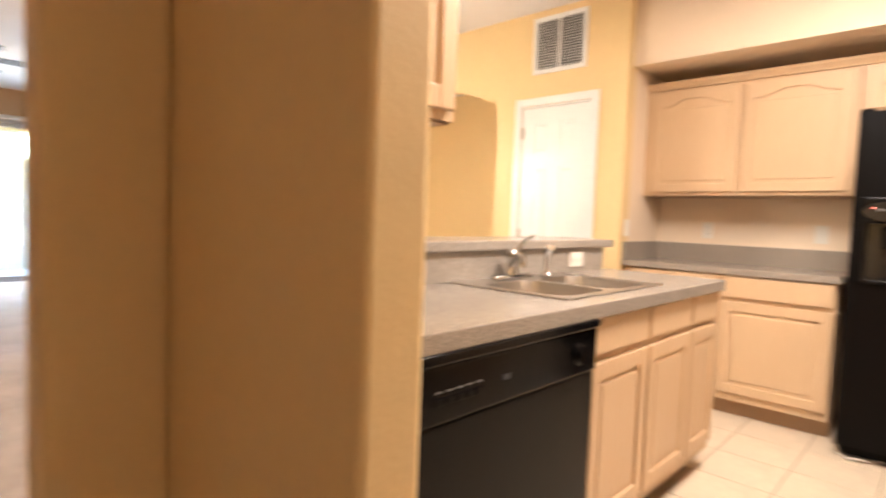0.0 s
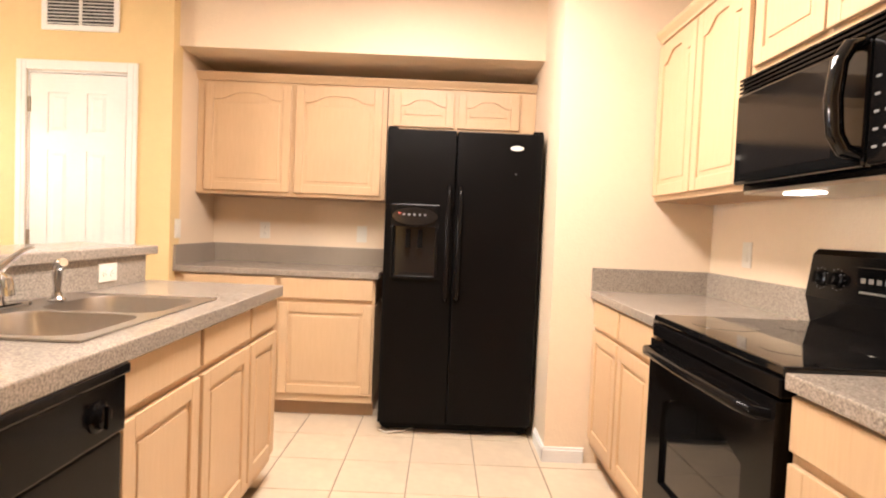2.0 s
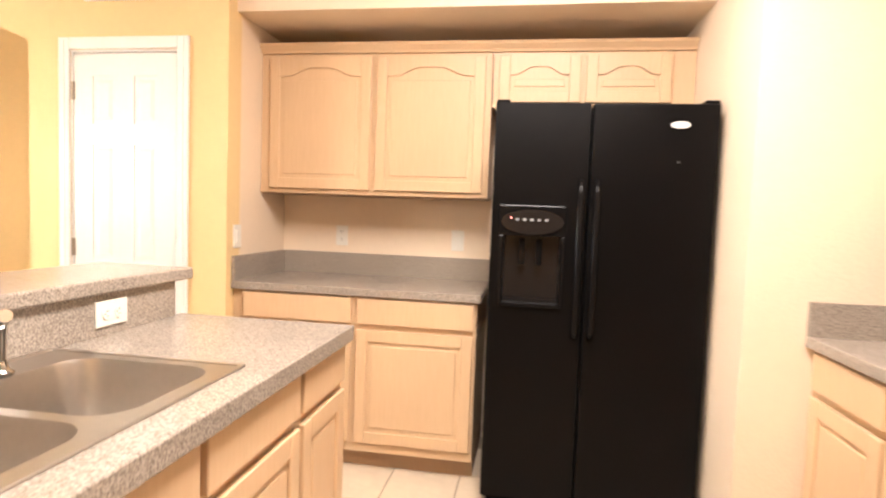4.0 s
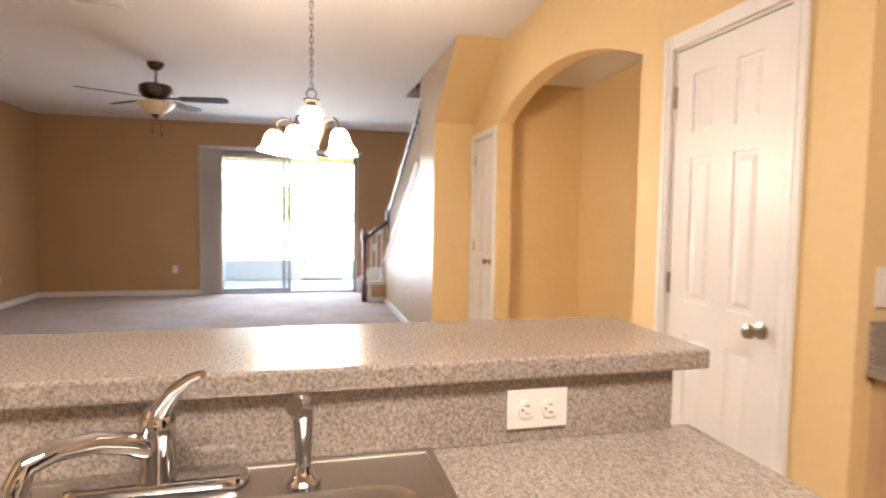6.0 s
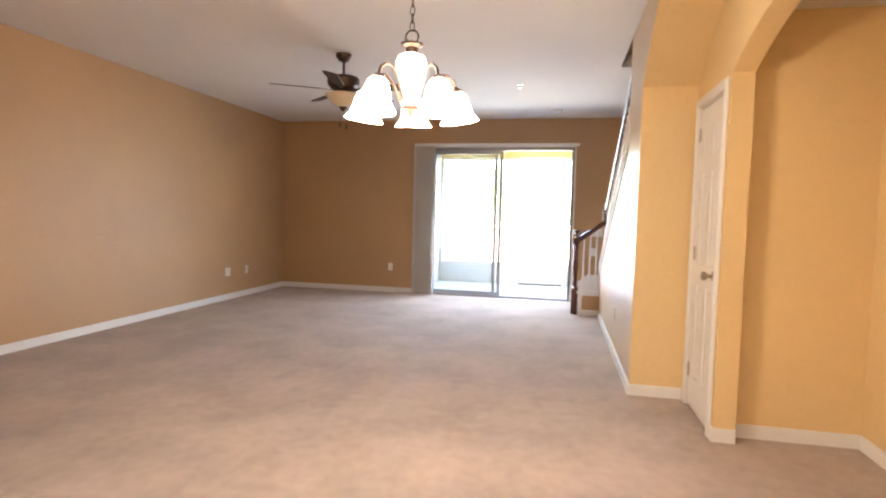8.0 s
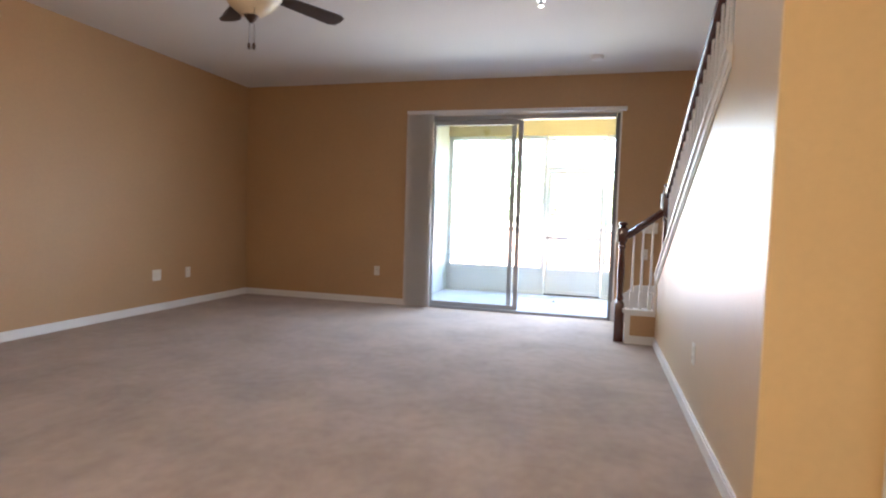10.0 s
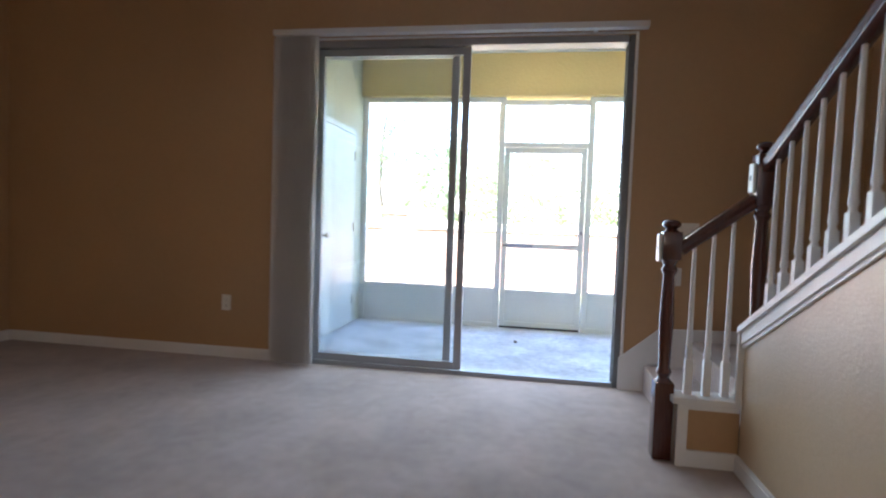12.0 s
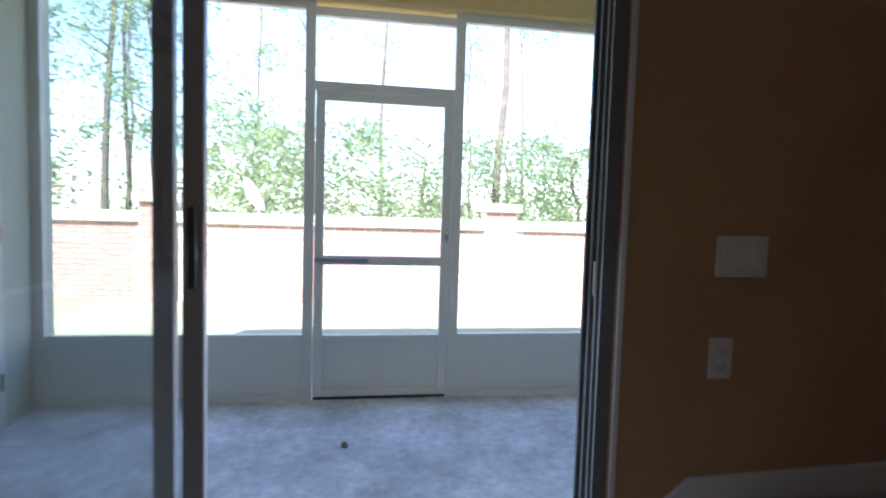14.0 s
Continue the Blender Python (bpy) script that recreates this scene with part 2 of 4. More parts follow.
def arch_wall(bm):
    y0, y1 = NORTH, NORTH + 0.12
    # piers and heads
    for x0, x1, z0, z1 in ((-5.39, -5.30, 0, CH), (-5.30, -4.735, 2.025, CH), (-4.735, -4.64, 0, CH), (-2.665, -2.42, 0, CH), (-2.42, -1.82, 2.04, CH), (-1.82, -1.56, 0, CH)):
        box(bm, x0, x1, y0, y1, z0, z1)
    n, cx, half, z0, rise = 28, -3.6525, 0.9875, 2.09, 0.215
    r = (half * half + rise * rise) / (2 * rise)
    xs = [cx - half + 2 * half * i / n for i in range(n + 1)]
    curve = [(x, z0 + rise - r + math.sqrt(r * r - (x - cx) ** 2)) for x in xs]
    for (xa, za), (xb, zb) in zip(curve, curve[1:]):
        prism(bm, [(xa, za), (xb, zb), (xb, CH), (xa, CH)], "y", y0, y1)
    bmesh.ops.remove_doubles(bm, verts=bm.verts, dist=1e-5)


structure("wall_north", PAINT, arch_wall, "golden yellow painted wall with an arched opening")
structure("wall_niche", PAINT, blocks((-4.88, -4.75, NORTH + 0.12, 4.39, 0, CH), (-4.88, -2.43, 4.39, 4.5, 0, CH), (-2.56, -2.43, NORTH + 0.12, 4.39, 0, CH)), "golden yellow painted niche behind the arch")
structure("wall_pantry_inside", CREAM, blocks((-2.43, -1.68, 4.22, 4.34, 0, CH)))
structure("ceiling_niche", CEIL, blocks((-4.75, -2.56, NORTH + 0.12, 4.39, 2.45, 2.52)), "white ceiling of the niche")
LOW, SLOPE = 0.63, 0.503


def rake(x):
    return LOW + SLOPE * (x + 8.6)


structure("wall_stair", RAIL_TAN, lambda bm: prism(bm, [(-8.6, 0), (-5.41, 0), (-5.41, 2.20), (-4.62, CH), (-6.1, CH), (-6.1, rake(-6.1)), (-8.6, LOW)], "y", 3.215, 3.335), "tan painted knee wall under the stair")
structure("wall_stair_end", PAINT, blocks((-5.51, -5.39, 3.335, 3.705, 0, 2.19), (-5.409, -5.39, 3.2155, 3.335, 0, 2.19)), "golden yellow return beside the closet")
structure("soffit_stair", PAINT, lambda bm: prism(bm, [(-5.41, 2.176), (-4.60, CH), (-4.615, CH), (-5.41, 2.192)], "y", 3.2155, NORTH), "sloping golden underside of the stair")
structure("wall_stairwell", PAINT_DIM, blocks((-9.92, -4.9, 4.25, 4.37, 0, 5.2), (-5.51, -5.39, 3.705, 4.25, 0, 2.1), (-5.0, -4.9, 3.335, 4.25, CH + 0.12, 5.2), (-9.775, -4.9, 3.2, 3.335, CH + 0.12, 5.2)), "golden stairwell wall, paint darkened for dim light")
structure("ceiling", CEIL, blocks((-9.92, 1.6, -2.07, 3.215, CH, CH + 0.12), (-9.774, -7.0, 3.2155, 4.249, CH + 0.0005, CH + 0.119), (-6.1, 1.6, 3.215, 3.335, CH + 0.001, CH + 0.12), (-5.0, 1.6, 3.335, 4.5, CH + 0.001, CH + 0.12), (-9.92, -4.9, 3.2, 4.37, 5.2, 5.3)), "white textured ceiling")
structure("wall_stub", PAINT, blocks((-1.42, -0.378, 0.43, 0.54, 0, CH), (-1.15, -1.0, 0.217, 0.43, 0, CH), bevel=0.012), "golden yellow wall end beside the dishwasher")
structure("wall_knee", CREAM, blocks((-1.42, -1.265, 0.541, 2.745, 0, 1.028)), "cream knee wall that carries the bar")
structure("floor", CARPET, blocks((-9.80, -1.34, -2.07, 3.2, -0.1, 0.0), (-9.80, -5.39, 3.2, 4.37, -0.1, 0.0)), "beige grey cut pile carpet")
structure("floor_kitchen_bed", GROUT, blocks((-1.34, 1.6, -2.07, 4.34, -0.1, -0.006), (-1.80, -1.34, 3.2, 4.5, -0.1, -0.006)), "tan grout bed under the tiles")
structure("floor_niche", CARPET, blocks((-5.39, -1.80, 3.2, 4.5, -0.1, 0.0)), "beige grey carpet by the closet and niche")

# ---- kitchen ----


def cabinet_door(name, w, h, parent, m, arch=0.0, slab=False):
    """Framed door, front towards -y, from (0, 0) to (w, h)."""
    def build(bm):
        if slab:
            box(bm, 0, w, -0.019, 0, 0, h, bevel=0.004)
            return
        s = 0.055
        box(bm, 0.012, w - 0.012, -0.010, 0, 0.012, h - 0.012)
        box(bm, 0, s, -0.020, 0, 0, h, bevel=0.004)
        box(bm, w - s, w, -0.020, 0, 0, h, bevel=0.004)
        box(bm, s, w - s, -0.019, 0, 0, s, bevel=0.003)
        n = 14
        xs = [s + (w - 2 * s) * i / n for i in range(n + 1)]

        def edge(x):
            u = (x - s) / (w - 2 * s)
            k = min(1.0, max(0.0, min(u, 1 - u) - 0.10) / 0.28)
            return h - s - arch + arch * (3 * k * k - 2 * k ** 3)
        for a, b in zip(xs, xs[1:]):
            prism(bm, [(a, edge(a)), (b, edge(b)), (b, h), (a, h)], "y", -0.019, -0.001)
        # raised field
        f = s + 0.022
        box(bm, f, w - f, -0.0145, 0, f, h - s - arch - 0.022, bevel=0.004)
    return solid(name, MAPLE, build, parent, m)


def wall_cabinet(m, w, d, h, doors, label, group, arch=0.05):
    c = thing("wall_cabinet", m, label, "cabinet", group)
    solid("body", MAPLE, blocks((0, w, 0, d, 0, h), (-0.001, w + 0.001, -0.004, 0.02, 0, 0.03)), c)
    # Thin dark sheet that paints the shade under the cabinet.
    solid("underside_shade", MAPLE_SHADE, blocks((0.01, w - 0.01, 0.006, d - 0.01, -0.006, -0.001)), c)
    for x, dw in doors:
        cabinet_door("door", dw, h - 0.045, c, pose(x, -0.004, 0.024), arch)
    return c


def base_cabinet(m, w, d, cols, label, group):
    """Toe kick, body, a drawer over a door for each column (x, width)."""
    c = thing("base_cabinet", m, label, "cabinet", group)
    solid("body", MAPLE, blocks((0, w, 0, 0.018, 0.10, 0.872), (0, w, 0.018, d, 0.10, 0.118), (0, 0.016, 0.018, d - 0.01, 0.118, 0.70), (w - 0.016, w, 0.018, d - 0.01, 0.118, 0.70), (0, w, d - 0.01, d, 0.118, 0.872)), c)
    # Real toe kick; its darker maple carries the shade of the recess.
    solid("toe_kick", MAPLE_SHADE, blocks((0, w, 0.07, d, 0, 0.10)), c)
    for x, dw in cols:
        cabinet_door("drawer_front", dw, 0.125, c, pose(x, -0.001, 0.737), slab=True)
        cabinet_door("door", dw, 0.56, c, pose(x, -0.001, 0.15), 0.0)
    return c


BASE = "maple base cabinets"
WALLCAB = "maple wall cabinets"
PX = -0.68  # front of the peninsula's boxes, facing the aisle
for y0, w, lab in ((1.562, 0.438, "pale maple sink cabinet with drawer front under the counter"), (2.0, 0.44, "pale maple sink cabinet with drawer front beside its twin"), (2.44, 0.345, "pale maple end cabinet of the peninsula with drawer")):
    base_cabinet(pose(PX, y0, 0, 0, 0, 90), w, 0.59, [(0.012, w - 0.024)], lab, BASE)


def dishwasher(m):
    d = thing("dishwasher", m, "black dishwasher with knob panel under the counter", "dishwasher")
    w = 0.808
    solid("body", BLACK, blocks((0, w, 0.0, 0.56, 0.09, 0.865)), d)
    solid("door", BLACKTEX, blocks((0.004, w - 0.004, -0.028, -0.001, 0.12, 0.70), bevel=0.006), d)
    solid("control_panel", BLACK, blocks((0.002, w - 0.002, -0.036, -0.001, 0.705, 0.835), (0.0, w, -0.046, -0.002, 0.838, 0.864), bevel=0.006), d)
    solid("dial", BLACK, lambda bm: (lathe(bm, [(0.034, 0), (0.034, 0.004), (0.026, 0.007), (0.024, 0.018), (0.018, 0.021)], 24), box(bm, -0.005, 0.005, -0.024, 0.024, 0.018, 0.027)), d, pose(w - 0.11, -0.036, 0.77, 90), smooth=True)
    for i in range(5):
        solid("button", BLACK, blocks((0.09 + i * 0.034, 0.118 + i * 0.034, -0.041, -0.036, 0.748, 0.765), bevel=0.002), d)
        solid("printed_mark", MARK, blocks((0.092 + i * 0.034, 0.112 + i * 0.034, -0.0366, -0.036, 0.776, 0.780)), d)
    solid("indicator", GREYDARK, blocks((0.33, 0.36, -0.0368, -0.036, 0.762, 0.776)), d)
    solid("toe_panel", GREYDARK, blocks((0.01, w - 0.01, 0.05, 0.07, 0.0, 0.10)), d)


solid("end_panel", MAPLE, blocks((-1.262, PX, 2.7855, 2.7875, 0.10, 0.872)), label="pale maple end panel closing the peninsula", category="panel")
dishwasher(pose(PX, 0.752, 0, 0, 0, 90))
base_cabinet(pose(PX, 0.542, 0, 0, 0, 90), 0.206, 0.56, [(0.012, 0.182)], "narrow pale maple cabinet between wall and dishwasher", BASE)
SINK = (-1.238, -0.735, 1.525, 2.262)  # the sink's rim on the plan


def pen_counter(bm):
    x0, x1, y0, y1 = -1.262, -0.652, 0.542, 2.788
    hx0, hx1, hy0, hy1 = SINK[0] + 0.03, SINK[1] - 0.03, SINK[2] + 0.03, SINK[3] - 0.03
    for r in ((x0, x1, y0, hy0), (x0, x1, hy1, y1), (x0, hx0, hy0, hy1), (hx1, x1, hy0, hy1)):
        box(bm, *r, 0.873, 0.910)
    bmesh.ops.remove_doubles(bm, verts=bm.verts, dist=1e-5)


top = thing("peninsula_countertop", pose(0, 0, 0), "grey granite-pattern laminate countertop with a cut-out sink", "countertop")
solid("slab", LAMINATE, pen_counter, top)
solid("front_edge", LAMINATE, blocks((-0.654, -0.642, 0.542, 2.80, 0.862, 0.9115), (-1.262, -0.654, 2.7885, 2.80, 0.862, 0.9115), bevel=0.004), top)
solid("backsplash", LAMINATE, blocks((-1.264, -1.247, 0.542, 2.748, 0.911, 1.028)), top)
bar = thing("bar_top", pose(0, 0, 0), "grey granite-pattern laminate raised breakfast bar", "countertop")
solid("slab", LAMINATE, blocks((-1.585, -1.225, 1.33, 2.815, 1.030, 1.070), bevel=0.006), bar)


def sink(bm):
    x0, x1, y0, y1 = SINK
    z = 0.9125

    def loop(ax0, ax1, ay0, ay1, r, zz, n=6):
        pts = []
        for cx, cy, a in ((ax1 - r, ay1 - r, 0), (ax0 + r, ay1 - r, 90), (ax0 + r, ay0 + r, 180), (ax1 - r, ay0 + r, 270)):
            for k in range(n + 1):
                t = radians(a + 90 * k / n)
                pts.append(bm.verts.new((cx + r * math.cos(t), cy + r * math.sin(t), zz)))
        return pts

    def skin(a, b):
        for i in range(len(a)):
            bm.faces.new((a[i], a[(i + 1) % len(a)], b[(i + 1) % len(b)], b[i]))
    mid = (y0 + y1) / 2
    # deck around each bowl; the faucet ledge lies along the splash side
    for ya, yb in ((y0, mid), (mid, y1)):
        outer = loop(x0, x1, ya, yb, 0.003, z + 0.002)
        fa, fb = (0.035 if ya == y0 else 0.014), (0.035 if yb == y1 else 0.014)
        rim = loop(x0 + 0.105, x1 - 0.035, ya + fa, yb - fb, 0.075, z + 0.002)
        lip = loop(x0 + 0.108, x1 - 0.038, ya + fa + 0.003, yb - fb - 0.003, 0.073, z - 0.006)
        low = loop(x0 + 0.125, x1 - 0.052, ya + fa + 0.015, yb - fb - 0.015, 0.07, z - 0.15)
        base = loop(x0 + 0.16, x1 - 0.085, ya + fa + 0.05, yb - fb - 0.05, 0.045, z - 0.172)
        for a, b in ((outer, rim), (rim, lip), (lip, low), (low, base)):
            skin(a, b)
        bm.faces.new(base)
    bmesh.ops.remove_doubles(bm, verts=bm.verts, dist=1e-4)


sk = thing("kitchen_sink", pose(0, 0, 0), "double bowl stainless steel drop-in sink in the peninsula", "sink")
solid("basin", STEEL, sink, sk, smooth=True)
solid("rim", STEEL, blocks((SINK[0] - 0.006, SINK[0] + 0.008, SINK[2] - 0.006, SINK[3] + 0.006, 0.911, 0.9165), (SINK[1] - 0.008, SINK[1] + 0.006, SINK[2] - 0.006, SINK[3] + 0.006, 0.911, 0.9165), (SINK[0] - 0.006, SINK[1] + 0.006, SINK[2] - 0.007, SINK[2] + 0.007, 0.911, 0.917), (SINK[0] - 0.006, SINK[1] + 0.006, SINK[3] - 0.007, SINK[3] + 0.007, 0.911, 0.917), bevel=0.002), sk)
for yb in (1.71, 2.08):
    solid("drain", CHROME, lambda bm: lathe(bm, [(0.043, 0.0), (0.043, 0.004), (0.03, 0.005), (0.02, 0.001)], 20), sk, pose(-0.955, yb, 0.742), smooth=True)


def faucet(m):
    f = thing("kitchen_faucet", m, "chrome single-lever kitchen faucet on the sink ledge", "faucet")
    solid("base_plate", CHROME, lambda bm: [lathe(bm, [(0.029, 0), (0.029, 0.008), (0.024, 0.015), (0.010, 0.018)], 20, (0, y)) for y in (-0.098, 0.098)] and box(bm, -0.028, 0.028, -0.1, 0.1, 0, 0.016, bevel=0.005), f, smooth=True)
    solid("body", CHROME, lambda bm: lathe(bm, [(0.027, 0.012), (0.024, 0.03), (0.023, 0.075), (0.025, 0.082), (0.024, 0.10), (0.016, 0.118), (0.004, 0.124)], 24), f, smooth=True)
    solid("spout", CHROME, lambda bm: tube(bm, [(0.0, -0.005, 0.055), (0.03, -0.03, 0.080), (0.065, -0.06, 0.098), (0.10, -0.09, 0.104), (0.125, -0.112, 0.098), (0.133, -0.119, 0.075), (0.133, -0.119, 0.062)], [0.017, 0.016, 0.014, 0.013, 0.0135, 0.015, 0.015], 14), f, smooth=True)
    solid("lever", CHROME, lambda bm: tube(bm, [(0, 0, 0.105), (0.012, 0.012, 0.125), (0.028, 0.03, 0.150), (0.046, 0.055, 0.172), (0.058, 0.072, 0.180)], [0.016, 0.014, 0.010, 0.008, 0.006], 12), f, smooth=True)
    s = thing("side_sprayer", m @ pose(0.035, 0.205, 0), "chrome side sprayer beside the faucet", "sprayer")
    solid("escutcheon", CHROME, lambda bm: lathe(bm, [(0.026, 0), (0.026, 0.006), (0.017, 0.014), (0.013, 0.03)], 20), s, smooth=True)
    solid("wand", CHROME, lambda bm: tube(bm, [(0, 0, 0.028), (0, 0, 0.06), (0, 0, 0.10), (0.008, -0.003, 0.122), (0.028, -0.012, 0.128)], [0.011, 0.013, 0.016, 0.018, 0.014], 12), s, smooth=True)


faucet(pose(-1.190, 1.848, 0.9165))


def plate(m, label, w=0.072, h=0.117, kind="outlet", count=1):
    """Wall plate with its front towards -y, centred."""
    p = thing("outlet_plate" if kind == "outlet" else "switch_plate", m, label, kind)
    solid("cover", PLATE, blocks((-w / 2, w / 2, -0.006, 0, -h / 2, h / 2), bevel=0.002), p)
    if kind == "outlet":
        for s in (-1, 1):
            solid("receptacle", PLATE, lambda bm: prism(bm, [(0.017 * math.cos(a) * 1.0, s * 0.0225 + 0.0145 * math.sin(a)) for a in [k * math.pi / 8 for k in range(16)]], "y", -0.009, -0.005), p)
            solid("slots", GREYDARK, blocks((-0.008, -0.006, -0.0094, -0.009, s * 0.0225 - 0.003, s * 0.0225 + 0.006), (0.006, 0.008, -0.0094, -0.009, s * 0.0225 - 0.003, s * 0.0225 + 0.006), (-0.002, 0.002, -0.0094, -0.009, s * 0.0225 - 0.010, s * 0.0225 - 0.006)), p)
    else:
        for i in range(count):
            x = (i - (count - 1) / 2) * 0.046
            solid("rocker", PLATE, blocks((x - 0.016, x + 0.016, -0.010, -0.005, -0.033, 0.033), bevel=0.002), p)
    return p


plate(pose(-1.247, 2.464, 0.972, 0, 0, 90) @ pose(0, 0, 0, 0, 90), "ivory double outlet set sideways in the backsplash")
plate(pose(-1.192, 4.219, 1.136), "ivory outlet above the back counter")
plate(pose(-0.501, 4.219, 1.135), "ivory switch above the back counter", kind="switch")
plate(pose(-1.559, 3.677, 1.133, 0, 0, 90), "ivory switch on the alcove wall", kind="switch")
plate(pose(1.469, 2.794, 1.138, 0, 0, -90), "ivory switch above the stove counter", kind="switch")

# back run
base_cabinet(pose(-1.558, 3.655, 0), 0.64, 0.56, [(0.06, 0.565)], "pale maple base cabinet under the back counter", BASE)
base_cabinet(pose(-0.918, 3.655, 0), 0.595, 0.56, [(0.012, 0.57)], "pale maple base cabinet beside the fridge", BASE)
bc = thing("back_countertop", pose(0, 0, 0), "grey granite-pattern laminate counter in the alcove", "countertop")
solid("slab", LAMINATE, blocks((-1.558, -0.305, 3.625, 4.218, 0.873, 0.911), bevel=0.004), bc)
solid("backsplash", LAMINATE, blocks((-1.540, -0.30, 4.200, 4.218, 0.911, 1.035), (-1.558, -1.541, 3.63, 4.218, 0.911, 1.035)), bc)
wall_cabinet(pose(-1.558, 3.92, 1.37), 1.24, 0.298, 0.735, [(0.055, 0.56), (0.645, 0.565)], "pale maple wall cabinet with two arched doors", WALLCAB, 0.045)
wall_cabinet(pose(-0.312, 3.92, 1.83), 0.965, 0.298, 0.275, [(0.03, 0.40), (0.455, 0.40)], "short pale maple cabinet above the fridge", WALLCAB, 0.04)


def crown(bm, x0, x1, y, z):
    prism(bm, [(y + 0.02, z), (y - 0.012, z), (y - 0.016, z + 0.012), (y - 0.034, z + 0.035), (y - 0.038, z + 0.048), (y + 0.02, z + 0.048)], "x", x0, x1)


solid("crown_moulding", MAPLE, lambda bm: crown(bm, -1.558, 0.653, 3.92, 2.106), label="pale maple crown moulding along the wall cabinets", category="moulding")


def fridge(m):
    f = thing("refrigerator", m, "black side-by-side refrigerator with ice dispenser", "refrigerator")
    w, h, split = 0.885, 1.755, 0.392
    solid("body", BLACK, blocks((0.005, w - 0.005, 0.085, 0.72, 0.02, h - 0.012), bevel=0.004), f)
    gap = 0.004
    # freezer door with the dispenser's recess
    dx0, dx1, dz0, dz1 = 0.055, 0.290, 0.925, 1.205

    def left(bm):
        for r in ((0, dx0, 0.07, h), (dx1, split - gap, 0.07, h), (dx0, dx1, 0.07, dz0), (dx0, dx1, dz1, h)):
            box(bm, r[0], r[1], 0.0, 0.078, r[2], r[3])
        bmesh.ops.remove_doubles(bm, verts=bm.verts, dist=1e-5)
    solid("freezer_door", BLACKTEX, left, f)
    solid("fridge_door", BLACKTEX, blocks((split + gap, w, 0.0, 0.078, 0.07, h), bevel=0.008), f)
    solid("dispenser_recess", SMOKE, blocks((dx0, dx1, 0.06, 0.072, dz0, dz1), (dx0, dx1, 0.006, 0.06, dz0, dz0 + 0.008)), f)
    solid("dispenser_bezel", BLACK, lambda bm: (box(bm, dx0 - 0.022, dx1 + 0.022, -0.012, -0.001, dz1, dz1 + 0.128, bevel=0.005), box(bm, dx0 - 0.022, dx0 - 0.001, -0.012, -0.001, dz0 - 0.02, dz1 - 0.001, bevel=0.004), box(bm, dx1 + 0.001, dx1 + 0.022, -0.012, -0.001, dz0 - 0.02, dz1 - 0.001, bevel=0.004), box(bm, dx0, dx1, -0.018, -0.001, dz0 - 0.02, dz0, bevel=0.004)), f)
    solid("control_oval", SMOKE, lambda bm: prism(bm, [(0.172 + 0.128 * math.cos(a), dz1 + 0.058 + 0.052 * math.sin(a)) for a in [k * math.pi / 16 for k in range(32)]], "y", -0.019, -0.012), f)
    for i in range(5):
        solid("button", MARK, blocks((0.102 + i * 0.030, 0.116 + i * 0.030, -0.021, -0.019, dz1 + 0.062, dz1 + 0.072)), f)
    solid("indicator", DISPLAYRED, blocks((0.080, 0.086, -0.021, -0.019, dz1 + 0.072, dz1 + 0.077)), f)
    solid("paddle", BLACK, blocks((0.12, 0.145, 0.02, 0.05, 1.08, 1.19), (0.19, 0.215, 0.02, 0.05, 1.08, 1.19), bevel=0.004), f)
    for x in (split - 0.032, split + 0.032):
        solid("handle", BLACK, lambda bm: tube(bm, [(x, -0.004, 1.44), (x, -0.030, 1.428), (x, -0.046, 1.38), (x, -0.048, 1.1), (x, -0.046, 0.84), (x, -0.03, 0.80), (x, -0.004, 0.79)], 0.0145, 10), f, smooth=True)
    for x in (0.03, w - 0.03):
        solid("hinge_cover", BLACK, blocks((x - 0.028, x + 0.028, 0.01, 0.13, h - 0.004, h + 0.016), bevel=0.006), f)
    solid("badge", FRAMEWHITE, lambda bm: prism(bm, [(0.735 + 0.038 * math.cos(a), h - 0.085 + 0.014 * math.sin(a)) for a in [k * math.pi / 12 for k in range(24)]], "y", -0.004, 0.0), f)
    solid("lock_dot", MARK, blocks((0.731, 0.739, -0.002, 0.001, h - 0.235, h - 0.228)), f)
    solid("kick_grille", BLACK, blocks((0.02, w - 0.02, 0.06, 0.10, 0.015, 0.062), *[(0.03, w - 0.03, 0.052, 0.06, 0.022 + i * 0.012, 0.027 + i * 0.012) for i in range(3)]), f)
    for x in (0.05, w - 0.05):
        solid("foot", GREYDARK, lambda bm: lathe(bm, [(0.016, 0), (0.016, 0.02), (0.01, 0.03)], 10, (x, 0.1)), f)


fridge(pose(-0.257, 3.425, 0.0))
solid("water_line", PLATE, lambda bm: tube(bm, [(-0.25 + 0.20 * i / 10, 3.455 - 0.03 * math.sin(i * 0.5), 0.006 + 0.012 * abs(math.cos(i * 0.7))) for i in range(11)], 0.004, 6), label="thin white plastic water line at the fridge foot", category="tube", smooth=True)

# right run: cabinets, counter, stove, microwave
RX = 0.87
base_cabinet(pose(RX + 0.02, 3.138, 0, 0, 0, -90), 0.845, 0.58, [(0.03, 0.385), (0.435, 0.385)], "pale maple base cabinet beside the stove", BASE)
base_cabinet(pose(RX + 0.02, 1.520, 0, 0, 0, -90), 0.60, 0.58, [(0.012, 0.576)], "pale maple base cabinet on the stove's near side", BASE)
base_cabinet(pose(RX + 0.02, 0.918, 0, 0, 0, -90), 0.60, 0.58, [(0.012, 0.576)], "pale maple base cabinet at the end of the run", BASE)
